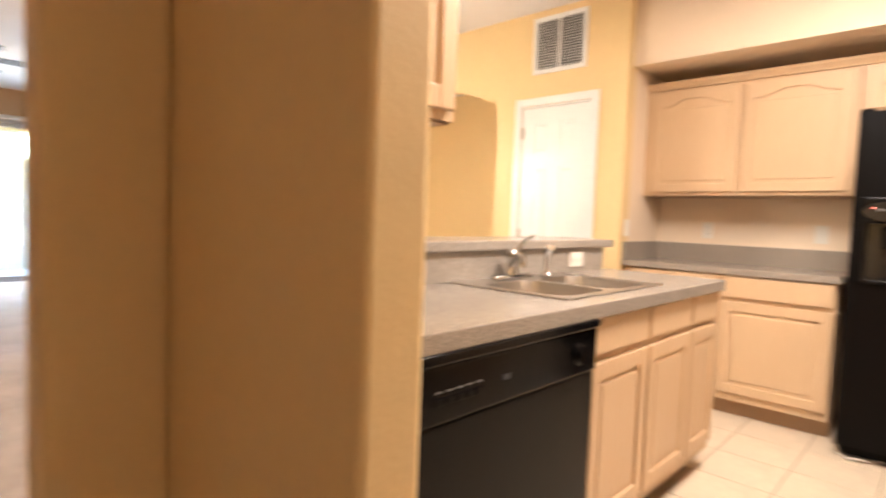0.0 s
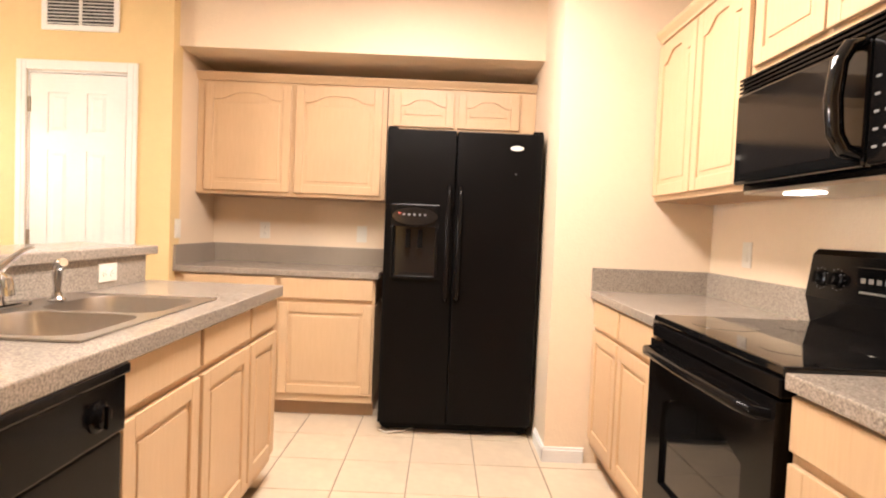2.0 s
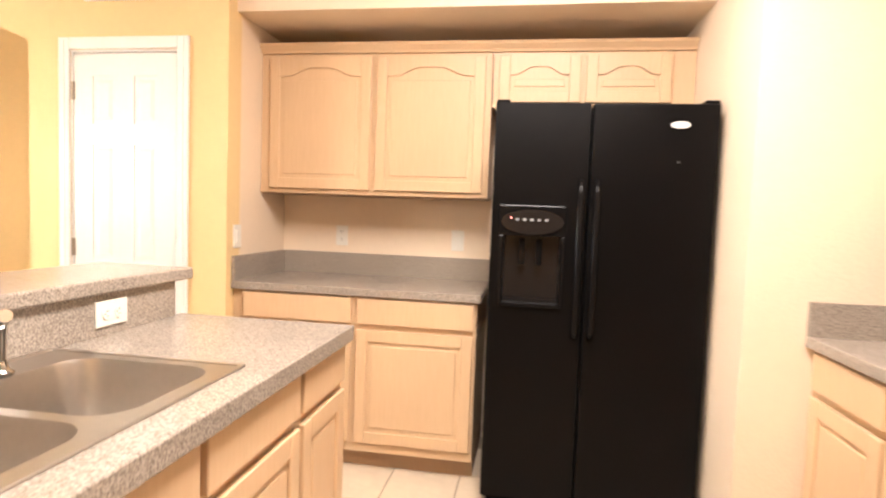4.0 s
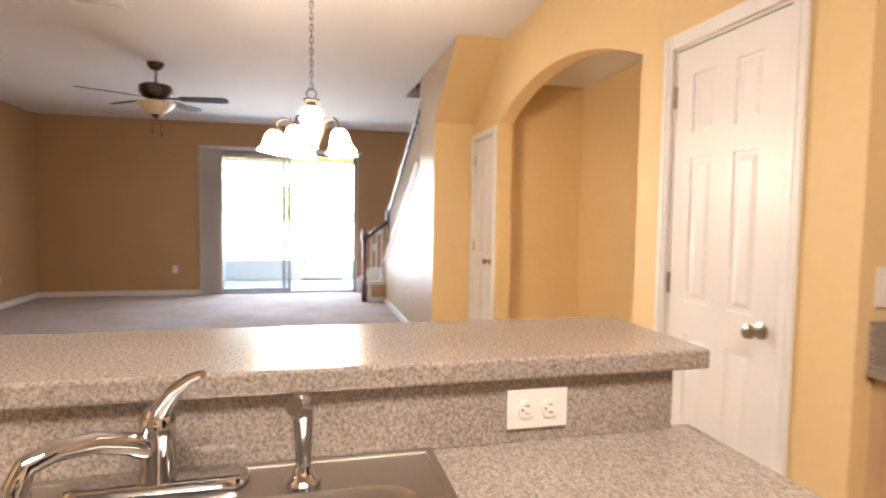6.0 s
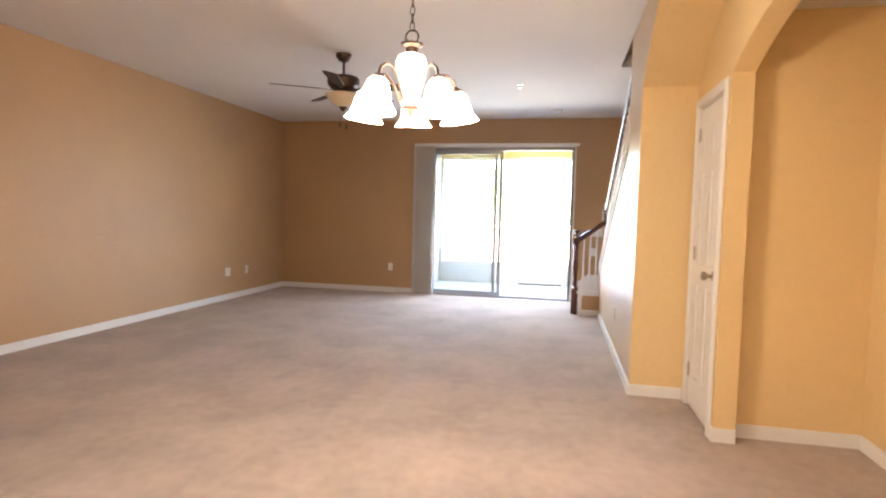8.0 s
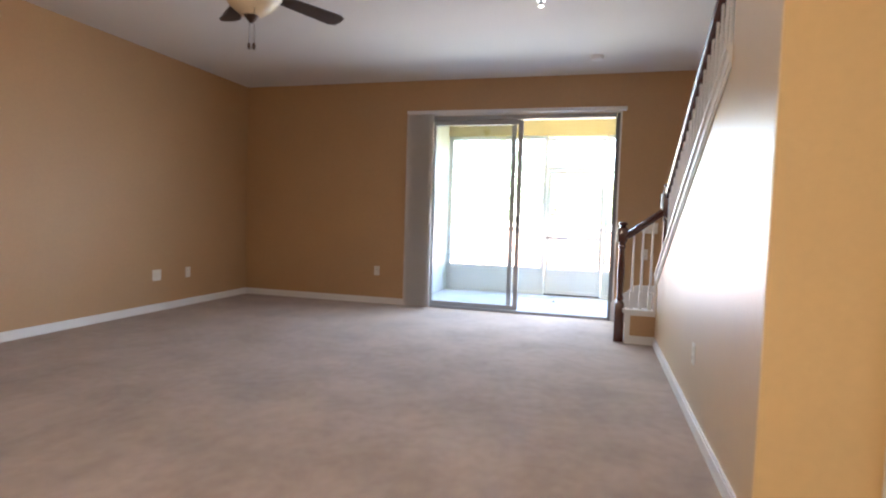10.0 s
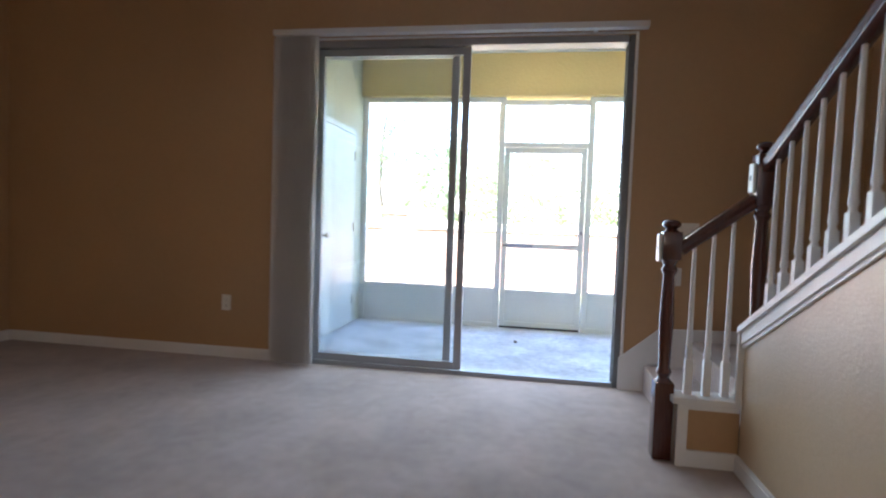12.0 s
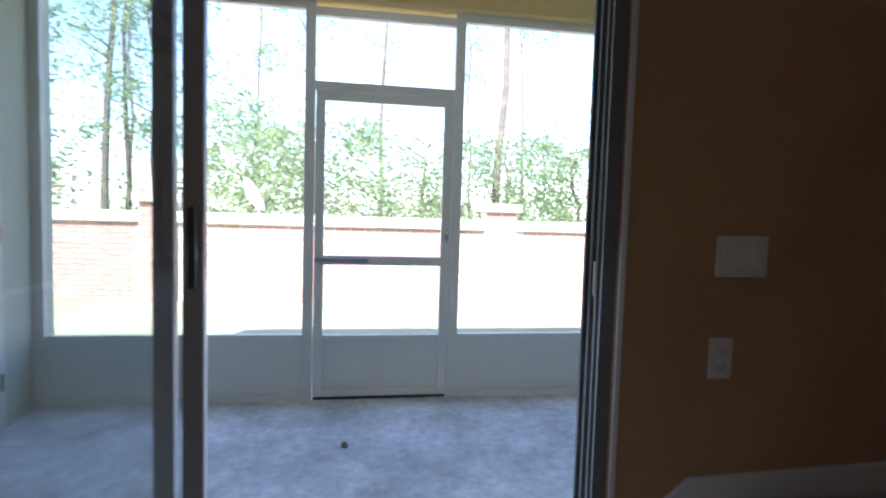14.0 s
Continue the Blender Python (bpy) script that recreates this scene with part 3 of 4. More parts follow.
for y0, y1, lab in ((2.290, 3.138, "grey granite-pattern laminate counter in the corner"), (0.31, 1.518, "grey granite-pattern laminate counter beside the stove")):
    c = thing("stove_side_countertop", pose(0, 0, 0), lab, "countertop")
    solid("slab", LAMINATE, blocks((RX - 0.012, EAST - 0.002, y0, y1, 0.873, 0.911), bevel=0.004), c)
    solid("backsplash", LAMINATE, blocks((EAST - 0.020, EAST - 0.002, y0, y1 - (0.019 if y1 > 3 else 0), 0.911, 1.030), *([(RX - 0.01, EAST - 0.002, 3.120, 3.138, 0.911, 1.030)] if y1 > 3 else [])), c)


def stove(m):
    s = thing("electric_range", m, "black electric range with glass top and oven window", "stove")
    w = 0.758
    solid("body", BLACK, blocks((0, w, 0.03, 0.60, 0.03, 0.895)), s)
    solid("cooktop", BLACKGLASS, blocks((-0.003, w + 0.003, -0.015, 0.55, 0.897, 0.922), bevel=0.006), s)
    for x, y, r in ((0.2, 0.14, 0.1), (0.56, 0.14, 0.085), (0.2, 0.40, 0.075), (0.56, 0.40, 0.10)):
        solid("burner_ring", SMOKE, lambda bm: prism(bm, [(x + r * math.cos(a), y + r * math.sin(a)) for a in [k * math.pi / 20 for k in range(40)]], "z", 0.922, 0.9226), s)
    solid("front_rail", BLACK, blocks((0, w, -0.02, 0.03, 0.845, 0.893), bevel=0.006), s)

    def door(bm):
        # frame round an arched window
        x0, x1, z0, z1 = 0.13, w - 0.13, 0.36, 0.64
        for r in ((0.004, x0, 0.235, 0.838), (x1, w - 0.004, 0.235, 0.838), (x0, x1, 0.235, z0)):
            box(bm, r[0], r[1], -0.025, 0.028, r[2], r[3])
        n = 14
        for i in range(n):
            a, b = x0 + (x1 - x0) * i / n, x0 + (x1 - x0) * (i + 1) / n
            za, zb = [z1 + 0.06 * (1 - ((v - (x0 + x1) / 2) / ((x1 - x0) / 2)) ** 2) for v in (a, b)]
            prism(bm, [(a, za), (b, zb), (b, 0.838), (a, 0.838)], "y", -0.025, 0.028)
        bmesh.ops.remove_doubles(bm, verts=bm.verts, dist=1e-5)
    solid("oven_door", BLACK, door, s)
    solid("oven_window", BLACKGLASS, blocks((0.125, w - 0.125, -0.012, 0.01, 0.355, 0.705)), s)
    solid("oven_handle", BLACK, lambda bm: tube(bm, [(0.035, -0.02, 0.800), (0.045, -0.055, 0.803), (0.09, -0.070, 0.805), (w / 2, -0.076, 0.805), (w - 0.09, -0.070, 0.805), (w - 0.045, -0.055, 0.803), (w - 0.035, -0.02, 0.800)], 0.016, 12), s, smooth=True)
    solid("drawer", BLACK, blocks((0.004, w - 0.004, -0.02, 0.028, 0.06, 0.225), bevel=0.008), s)
    solid("backguard", BLACK, lambda bm: prism(bm, [(0.555, 0.90), (0.535, 0.99), (0.528, 1.015), (0.548, 1.165), (0.565, 1.185), (0.60, 1.185), (0.60, 0.90)], "x", 0.0, w), s)
    for x in (0.07, 0.15, w - 0.15, w - 0.07):
        solid("dial", BLACK, lambda bm: (lathe(bm, [(0.028, 0), (0.028, 0.006), (0.021, 0.010), (0.019, 0.026), (0.014, 0.029)], 20), box(bm, -0.004, 0.004, -0.020, 0.020, 0.024, 0.036)), s, pose(x, 0.535, 1.085, 82), smooth=True)
        solid("dial_scale", MARK, lambda bm: [box(bm, x + 0.036 * math.cos(a) - 0.0012, x + 0.036 * math.cos(a) + 0.0012, 0.531, 0.534, 1.085 + 0.036 * math.sin(a) - 0.0012, 1.085 + 0.036 * math.sin(a) + 0.0012) for a in [k * math.pi / 6 for k in range(12)]], s)
    solid("clock_panel", BLACKGLASS, blocks((0.24, 0.52, 0.529, 0.534, 1.045, 1.135), bevel=0.002), s)
    for i in range(4):
        solid("touch_key", MARK, blocks((0.26 + i * 0.032, 0.278 + i * 0.032, 0.5275, 0.529, 1.085, 1.100)), s)
    solid("key_bar", MARK, blocks((0.255, 0.36, 0.5275, 0.529, 1.052, 1.058)), s)


stove(pose(RX + 0.005, 2.284, 0, 0, 0, -90))


def microwave(m):
    o = thing("microwave_oven", m, "black over-the-range microwave with arched handle", "microwave")
    w, h = 0.755, 0.395
    solid("body", BLACK, blocks((0, w, 0.03, 0.37, 0, h), bevel=0.004), o)
    solid("door", BLACKGLASS, blocks((0.004, 0.615, -0.012, 0.029, 0.02, h - 0.062), bevel=0.010), o)
    solid("window", SMOKE, blocks((0.05, 0.50, -0.0135, -0.012, 0.055, h - 0.10)), o)
    solid("control_panel", BLACK, blocks((0.62, w - 0.004, -0.012, 0.029, 0.02, h - 0.062), bevel=0.008), o)
    solid("vent_grille", BLACK, blocks((0, w, 0.012, 0.03, h - 0.06, h), *[(0.006, w - 0.006, -0.006, 0.012, h - 0.056 + i * 0.014, h - 0.049 + i * 0.014) for i in range(4)]), o)
    solid("handle", BLACKGLASS, lambda bm: tube(bm, [(0.595, -0.010, 0.325), (0.59, -0.045, 0.318), (0.585, -0.066, 0.28), (0.583, -0.074, 0.19), (0.585, -0.066, 0.10), (0.59, -0.045, 0.06), (0.595, -0.010, 0.05)], [0.017, 0.02, 0.021, 0.022, 0.021, 0.02, 0.017], 12), o, smooth=True)
    for r in range(5):
        for c in range(3):
            solid("touch_key", MARK, blocks((0.64 + c * 0.034, 0.655 + c * 0.034, -0.0135, -0.012, 0.06 + r * 0.042, 0.066 + r * 0.042)), o)
    solid("underside", STEEL, blocks((0.01, w - 0.01, 0.03, 0.36, -0.012, -0.001)), o)
    solid("hood_lens", HOODGLOW, blocks((0.14, 0.25, 0.09, 0.16, -0.016, -0.012)), o)
    solid("badge_dot", CHROME, blocks((0.04, 0.05, -0.0135, -0.012, 0.035, 0.043)), o)


microwave(pose(1.11, 2.262, 1.378, 0, 0, -90))
wall_cabinet(pose(1.165, 3.138, 1.385, 0, 0, -90), 0.865, 0.30, 0.80, [(0.015, 0.41), (0.435, 0.41)], "tall pale maple wall cabinet with two arched doors", WALLCAB, 0.05)
wall_cabinet(pose(1.165, 2.270, 1.79, 0, 0, -90), 0.77, 0.30, 0.395, [(0.015, 0.365), (0.39, 0.365)], "pale maple cabinet above the microwave", WALLCAB, 0.05)
wall_cabinet(pose(1.165, 1.498, 1.385, 0, 0, -90), 0.80, 0.30, 0.80, [(0.015, 0.38), (0.405, 0.38)], "pale maple wall cabinet past the microwave", WALLCAB, 0.05)
solid("crown_moulding", MAPLE, lambda bm: prism(bm, [(1.185, 2.186), (1.152, 2.186), (1.148, 2.198), (1.128, 2.222), (1.124, 2.236), (1.185, 2.236)], "y", 0.70, 3.138), label="pale maple crown moulding above the stove cabinets", category="moulding")
wall_cabinet(pose(-0.80, 0.542, 1.395, 0, 0, 90), 0.488, 0.30, 0.80, [(0.01, 0.465)], "pale maple single-door wall cabinet at the wall end", WALLCAB, 0.04)

kl = thing("ceiling_lamp", pose(0, 0, 0), "white fluorescent box lamp on the kitchen ceiling", "lamp")
solid("housing", WHITE, blocks((-0.4, 0.2, 1.5, 2.7, CH - 0.08, CH), bevel=0.01), kl)

# ---- doors, trim and fixtures on the yellow wall ----


def panel_door(m, w, h, label, knob_left, name="door_1", hinge=True):
    d = thing(name, m, label, "door")
    d["kind"] = "structure"

    def leaf(bm):
        box(bm, 0, w, 0.006, 0.034, 0, h)
        s = 0.105 if w > 0.55 else 0.095
        mid = w / 2
        zs = [0, 0.21, 0.83, 0.97, 1.56, 1.66, h - 0.11, h]
        for x0, x1 in ((0, s), (w - s, w), (mid - s / 2, mid + s / 2)):
            box(bm, x0, x1, 0, 0.006, 0, h)
        for a, b in ((zs[0], zs[1]), (zs[2], zs[3]), (zs[4], zs[5]), (zs[6], zs[7])):
            for x0, x1 in ((s, mid - s / 2), (mid + s / 2, w - s)):
                box(bm, x0, x1, 0, 0.006, a, b)
        for a, b in ((zs[1], zs[2]), (zs[3], zs[4]), (zs[5], zs[6])):
            for x0, x1 in ((s, mid - s / 2), (mid + s / 2, w - s)):
                g = 0.018
                lo = [bm.verts.new(p) for p in ((x0 + g, 0.0055, a + g), (x1 - g, 0.0055, a + g), (x1 - g, 0.0055, b - g), (x0 + g, 0.0055, b - g))]
                q = g + 0.02
                hi = [bm.verts.new(p) for p in ((x0 + q, 0.0005, a + q), (x1 - q, 0.0005, a + q), (x1 - q, 0.0005, b - q), (x0 + q, 0.0005, b - q))]
                bm.faces.new(hi)
                for i in range(4):
                    bm.faces.new((lo[i], lo[(i + 1) % 4], hi[(i + 1) % 4], hi[i]))
    solid("leaf", WHITE, leaf, d)
    kx = 0.065 if knob_left else w - 0.065
    k = solid("knob", NICKEL, lambda bm: lathe(bm, [(0.030, 0), (0.030, 0.006), (0.011, 0.012), (0.010, 0.034), (0.022, 0.040), (0.027, 0.052), (0.024, 0.064), (0.010, 0.070)], 20), d, pose(kx, 0, 0.925, 90), smooth=True, label="satin nickel knob")
    hx = w + 0.004 if knob_left else -0.004
    for z in (0.24, 1.035, 1.825):
        solid("hinge", NICKEL, blocks((hx - 0.008, hx + 0.008, -0.010, 0.004, z - 0.045, z + 0.045), bevel=0.002), d)
    return d


def casing(name, x0, x1, top, y, label):
    """White moulded frame round a door opening in a wall that faces -y."""
    w = 0.058

    def build(bm):
        for a, b in ((x0 - w, x0), (x1, x1 + w)):
            box(bm, a, b, y - 0.017, y - 0.001, 0, top + w, bevel=0.004)
            box(bm, a + 0.012, b - 0.022, y - 0.021, y - 0.016, 0, top + w - 0.012)
        box(bm, x0, x1, y - 0.017, y - 0.001, top, top + w, bevel=0.004)
        for a, b in ((x0, x0 + 0.012), (x1 - 0.012, x1)):
            box(bm, a, b, y, y + 0.115, 0, top - 0.001)
        box(bm, x0 + 0.012, x1 - 0.012, y, y + 0.115, top - 0.012, top - 0.001)
    structure(name, WHITE, build, label)


casing("trim_pantry", -2.42, -1.82, 2.04, NORTH, "white moulded casing of the pantry door")
casing("trim_closet", -5.30, -4.735, 2.02, NORTH, "white moulded casing of the closet door")
panel_door(pose(-2.405, NORTH + 0.004, 0.012), 0.57, 2.01, "white six-panel pantry door, shut, nickel knob", False, "door_1")
panel_door(pose(-5.286, NORTH + 0.004, 0.012), 0.537, 1.99, "white six-panel closet door, shut, nickel knob", False, "door_2")


def baseboard(name, runs):
    """Runs of (x0, y0, x1, y1, nx, ny): along a wall whose face looks along (nx, ny)."""
    def build(bm):
        for x0, y0, x1, y1, nx, ny in runs:
            for t, z0, z1 in ((0.014, 0.001, 0.066), (0.009, 0.066, 0.080)):
                box(bm, min(x0, x1, x0 + nx * t, x1 + nx * t), max(x0, x1, x0 + nx * t, x1 + nx * t), min(y0, y1, y0 + ny * t, y1 + ny * t), max(y0, y1, y0 + ny * t, y1 + ny * t), z0, z1)
    structure(name, WHITE, build, "white painted baseboard")


baseboard("baseboard", [
    (WEST + 0.015, SOUTH, 1.45, SOUTH, 0, 1), (WEST, SOUTH, WEST, 0.44, 1, 0), (-8.6, 3.215, -5.376, 3.215, 0, -1),
    (-5.39, 3.216, -5.39, 3.568, 1, 0), (-4.676, NORTH, -4.64, NORTH, 0, -1), (-4.64, NORTH - 0.013, -4.64, 3.705, 1, 0), (-4.75, 3.72, -4.75, 4.375, 1, 0), (-4.75, 4.39, -2.56, 4.39, 0, -1),
    (-2.56, 3.72, -2.56, 4.375, -1, 0), (-2.665, NORTH, -2.665, 3.705, -1, 0), (-2.665, NORTH, -2.48, NORTH, 0, -1), (-1.762, NORTH, -1.56, NORTH, 0, -1),
    (0.655, 3.125, 0.655, 3.41, -1, 0), (0.641, 3.14, 0.86, 3.14, 0, -1), (-0.378, 0.417, -0.378, 0.54, 1, 0), (-1.0, 0.43, -0.378, 0.43, 0, -1)])


def vent(m, w, h, label, slats, back=GREYDARK, name="air_vent"):
    v = thing(name, m, label, "vent")
    b = 0.03
    solid("frame", WHITE, blocks((0, w, -0.012, 0, 0, b), (0, w, -0.012, 0, h - b, h), (0, b, -0.012, 0, b, h - b), (w - b, w, -0.012, 0, b, h - b), (w / 2 - 0.008, w / 2 + 0.008, -0.012, 0, b, h - b)), v)
    solid("back", back, blocks((b, w - b, -0.0025, -0.001, b, h - b)), v)
    for i in range(slats):
        z = b + (h - 2 * b) * (i + 0.5) / slats
        for x0, x1 in ((b, w / 2 - 0.008), (w / 2 + 0.008, w - b)):
            solid("slat", WHITE, lambda bm: prism(bm, [(-0.010, z - 0.004), (-0.003, z + 0.004), (-0.003, z + 0.0055), (-0.010, z - 0.0025)], "x", x0, x1), v)
    return v


vent(pose(-2.335, NORTH - 0.001, 2.275), 0.455, 0.42, "white return air grille above the pantry door", 18)
vent(pose(-4.72, 0.83, CH - 0.001, 90), 0.28, 0.34, "white supply air grille in the ceiling", 8, CEIL)
plate(pose(-9.774, 0.03, 0.412, 0, 0, 90), "ivory outlet on the far living room wall")
plate(pose(-8.20, SOUTH + 0.001, 0.39, 0, 0, 180), "ivory double switch plate low on the living room wall", 0.117, 0.117, "switch", 2)
plate(pose(-8.67, SOUTH + 0.001, 0.385, 0, 0, 180), "ivory outlet low on the living room wall")
plate(pose(-9.774, 3.238, 1.056, 0, 0, 90), "ivory triple switch plate beside the stair", 0.16, 0.117, "switch", 3)
plate(pose(-9.774, 3.19, 0.765, 0, 0, 90), "ivory outlet beside the stair")
plate(pose(-6.62, 3.214, 0.39), "ivory outlet on the stair wall")
sd = thing("smoke_detector", pose(-9.10, 2.60, CH - 0.001), "white round smoke detector on the ceiling", "detector")
solid("case", WHITE, lambda bm: lathe(bm, [(0.068, 0), (0.068, -0.018), (0.055, -0.034), (0.02, -0.038)], 24), sd, smooth=True)
sp = thing("fire_sprinkler", pose(-7.6, 2.19, CH - 0.001), "small chrome sprinkler head on the ceiling", "sprinkler")
solid("rosette", CHROME, lambda bm: lathe(bm, [(0.035, 0), (0.033, -0.006), (0.012, -0.010), (0.010, -0.035), (0.022, -0.038), (0.022, -0.042)], 16), sp, smooth=True)

# ---- chandelier ----


def chandelier(m):
    c = thing("chandelier", m, "five-arm bronze chandelier with lit frosted bell shades", "chandelier")
    ring_z = 1.963
    solid("canopy", BRONZE, lambda bm: lathe(bm, [(0.06, CH - 0.001), (0.058, CH - 0.012), (0.03, CH - 0.03), (0.008, CH - 0.04)], 20), c, smooth=True)

    def chain(bm):
        z, i = ring_z + 0.045, 0
        while z < CH - 0.04:
            pts = []
            for k in range(13):
                a = 2 * math.pi * k / 12
                u, v = 0.009 * math.cos(a), 0.020 * math.sin(a)
                pts.append((u, 0, z + v) if i % 2 else (0, u, z + v))
            tube(bm, pts, 0.0022, 5)
            z += 0.031
            i += 1
    solid("chain", BRONZE, chain, c, smooth=True)
    solid("loop", BRONZE, lambda bm: tube(bm, [(0, 0.026 * math.cos(2 * math.pi * k / 20), ring_z + 0.004 + 0.026 * math.sin(2 * math.pi * k / 20)) for k in range(21)], 0.0035, 6), c, smooth=True)
    solid("finial", BRONZE, lambda bm: lathe(bm, [(0.006, ring_z - 0.02), (0.045, ring_z - 0.024), (0.043, ring_z - 0.032), (0.026, ring_z - 0.040), (0.024, ring_z - 0.062)], 20), c, smooth=True)
    solid("glass_column", SHADEGLOW, lambda bm: lathe(bm, [(0.022, ring_z - 0.062), (0.052, ring_z - 0.075), (0.062, ring_z - 0.105), (0.052, ring_z - 0.16), (0.036, ring_z - 0.22), (0.034, ring_z - 0.27)], 20), c, smooth=True)
    solid("hub", BRONZE, lambda bm: lathe(bm, [(0.036, ring_z - 0.27), (0.04, ring_z - 0.285), (0.02, ring_z - 0.30), (0.004, ring_z - 0.315)], 16), c, smooth=True)
    for k in range(5):
        a = 2 * math.pi * k / 5 + 0.83
        ca, sa = math.cos(a), math.sin(a)

        def on(r, z):
            return (r * ca, r * sa, z)
        solid("arm", BRONZE, lambda bm: tube(bm, [on(0.03, ring_z - 0.275), on(0.055, ring_z - 0.23), on(0.08, ring_z - 0.17), on(0.115, ring_z - 0.135), on(0.15, ring_z - 0.132), on(0.178, ring_z - 0.152), on(0.19, ring_z - 0.185)], 0.006, 8), c, smooth=True)
        solid("socket", BRONZE, lambda bm: lathe(bm, [(0.010, ring_z - 0.178), (0.026, ring_z - 0.19), (0.026, ring_z - 0.205)], 12, (0.19 * ca, 0.19 * sa)), c, smooth=True)
        tilt = Matrix.Translation(on(0.19, ring_z - 0.20)) @ Matrix.Rotation(-0.16, 4, Vector((-sa, ca, 0)))
        solid("shade", SHADEGLOW, lambda bm: lathe(bm, [(0.028, 0.0), (0.040, -0.012), (0.050, -0.045), (0.058, -0.085), (0.080, -0.118), (0.079, -0.120), (0.05, -0.10)], 20), c, tilt, smooth=True)


chandelier(pose(-3.445, 2.08, 0))
for k in range(3):
    lamp("chandelier_bulbs", "POINT", (-3.445 + 0.12 * math.cos(2.1 * k), 2.08 + 0.12 * math.sin(2.1 * k), 1.58), 0.48, WARM, 0.06)


# ---- ceiling fan ----
def ceiling_fan(m):
    f = thing("ceiling_fan", m, "dark bronze five-blade ceiling fan with glass bowl", "fan")
    solid("canopy", BRONZE, lambda bm: lathe(bm, [(0.075, CH - 0.001), (0.072, CH - 0.03), (0.045, CH - 0.065), (0.015, CH - 0.075)], 20), f, smooth=True)
    solid("downrod", BRONZE, lambda bm: lathe(bm, [(0.012, CH - 0.07), (0.012, CH - 0.20)], 10), f, smooth=True)
    z = CH - 0.20
    solid("motor_housing", BRONZE, lambda bm: lathe(bm, [(0.03, z), (0.13, z - 0.012), (0.15, z - 0.03), (0.15, z - 0.085), (0.12, z - 0.125), (0.07, z - 0.15), (0.07, z - 0.175)], 28), f, smooth=True)
    solid("glass_bowl", FANGLASS, lambda bm: lathe(bm, [(0.175, z - 0.178), (0.165, z - 0.19), (0.12, z - 0.245), (0.07, z - 0.285), (0.02, z - 0.30)], 28), f, smooth=True)
    solid("bowl_finial", BRONZE, lambda bm: lathe(bm, [(0.045, z - 0.292), (0.03, z - 0.312), (0.008, z - 0.335)], 14), f, smooth=True)
    for k in range(5):
        a = 72 * k + 12
        solid("blade", BLADE, lambda bm: prism(bm, [(0.22, -0.05), (0.62, -0.068), (0.66, -0.05), (0.67, 0.0), (0.66, 0.05), (0.62, 0.068), (0.22, 0.05)], "z", -0.004, 0.004), f, pose(0, 0, z - 0.135, 0, 0, a) @ pose(0, 0, 0, -12))
        solid("blade_iron", BRONZE, lambda bm: prism(bm, [(0.10, -0.02), (0.20, -0.018), (0.27, -0.035), (0.27, 0.035), (0.20, 0.018), (0.10, 0.02)], "z", -0.010, -0.005), f, pose(0, 0, z - 0.130, 0, 0, a) @ pose(0, 0, 0, -12))
    for x, zz in ((0.06, 2.08), (-0.05, 2.12)):
        solid("pull_chain", BRONZE, lambda bm: tube(bm, [(x, x, z - 0.17), (x, x, zz)], 0.0018, 5), f)
        solid("pull_knob", BRONZE, lambda bm: lathe(bm, [(0.004, zz), (0.010, zz - 0.015), (0.008, zz - 0.035), (0.003, zz - 0.04)], 8, (x, x)), f)


ceiling_fan(pose(-6.24, 0.64, 0))

# ---- sliding door and blinds ----
OY0, OY1, OH = 0.62, 2.87, 2.32
fr = thing("window_1", pose(0, 0, 0), "aluminium sliding glass door, one half open", "sliding door")
fr["kind"] = "structure"
solid("frame", ALU, blocks((-9.91, -9.785, OY0, OY0 + 0.04, 0, OH), (-9.91, -9.785, OY0 + 0.04, OY1 - 0.04, OH - 0.045, OH), (-9.91, -9.785, OY0 + 0.04, OY1 - 0.04, 0.0, 0.018), (-9.80, -9.787, OY0 + 0.04, OY1 - 0.04, 0.018, 0.03)), fr)


structure("trim_slider", WHITE, blocks((-9.784, -9.768, OY1 + 0.002, OY1 + 0.020, 0.0, OH + 0.018), (-9.784, -9.768, OY0, OY1 + 0.002, OH + 0.002, OH + 0.018), bevel=0.003), "thin white corner trim round the sliding door")


solid("jamb", JAMB, blocks((-9.91, -9.785, OY1 - 0.028, OY1, 0, OH), *[(x0, x0 + 0.012, OY1 - 0.04, OY1 - 0.028, 0.0, OH - 0.046) for x0 in (-9.91, -9.868, -9.828, -9.797)]), fr)
solid("strike_plate", ALU, blocks((-9.855, -9.838, OY1 - 0.036, OY1 - 0.0275, 0.93, 1.03), bevel=0.002), fr)


def leaf(name, x, y0, y1):
    z0, z1, w = 0.03, OH - 0.05, 0.052
    p = solid(name, ALU, blocks((x, x + 0.035, y0, y0 + w, z0, z1), (x, x + 0.035, y1 - w, y1, z0, z1), (x, x + 0.035, y0 + w, y1 - w, z1 - w, z1), (x, x + 0.035, y0 + w, y1 - w, z0, z0 + w), bevel=0.003), fr)
    g = solid("pane", GLASS, blocks((x + 0.014, x + 0.020, y0 + w, y1 - w, z0 + w, z1 - w)), fr)
    g.visible_shadow = False
    return p


leaf("fixed_leaf", -9.895, OY0 + 0.042, 1.715)
leaf("sliding_leaf", -9.845, OY0 + 0.075, 1.80)
solid("pull_handle", GREYDARK, blocks((-9.81, -9.79, 1.765, 1.785, 0.95, 1.15), bevel=0.004), fr)
bl = thing("vertical_blinds", pose(0, 0, 0), "white vinyl vertical blinds drawn to one side", "blinds")
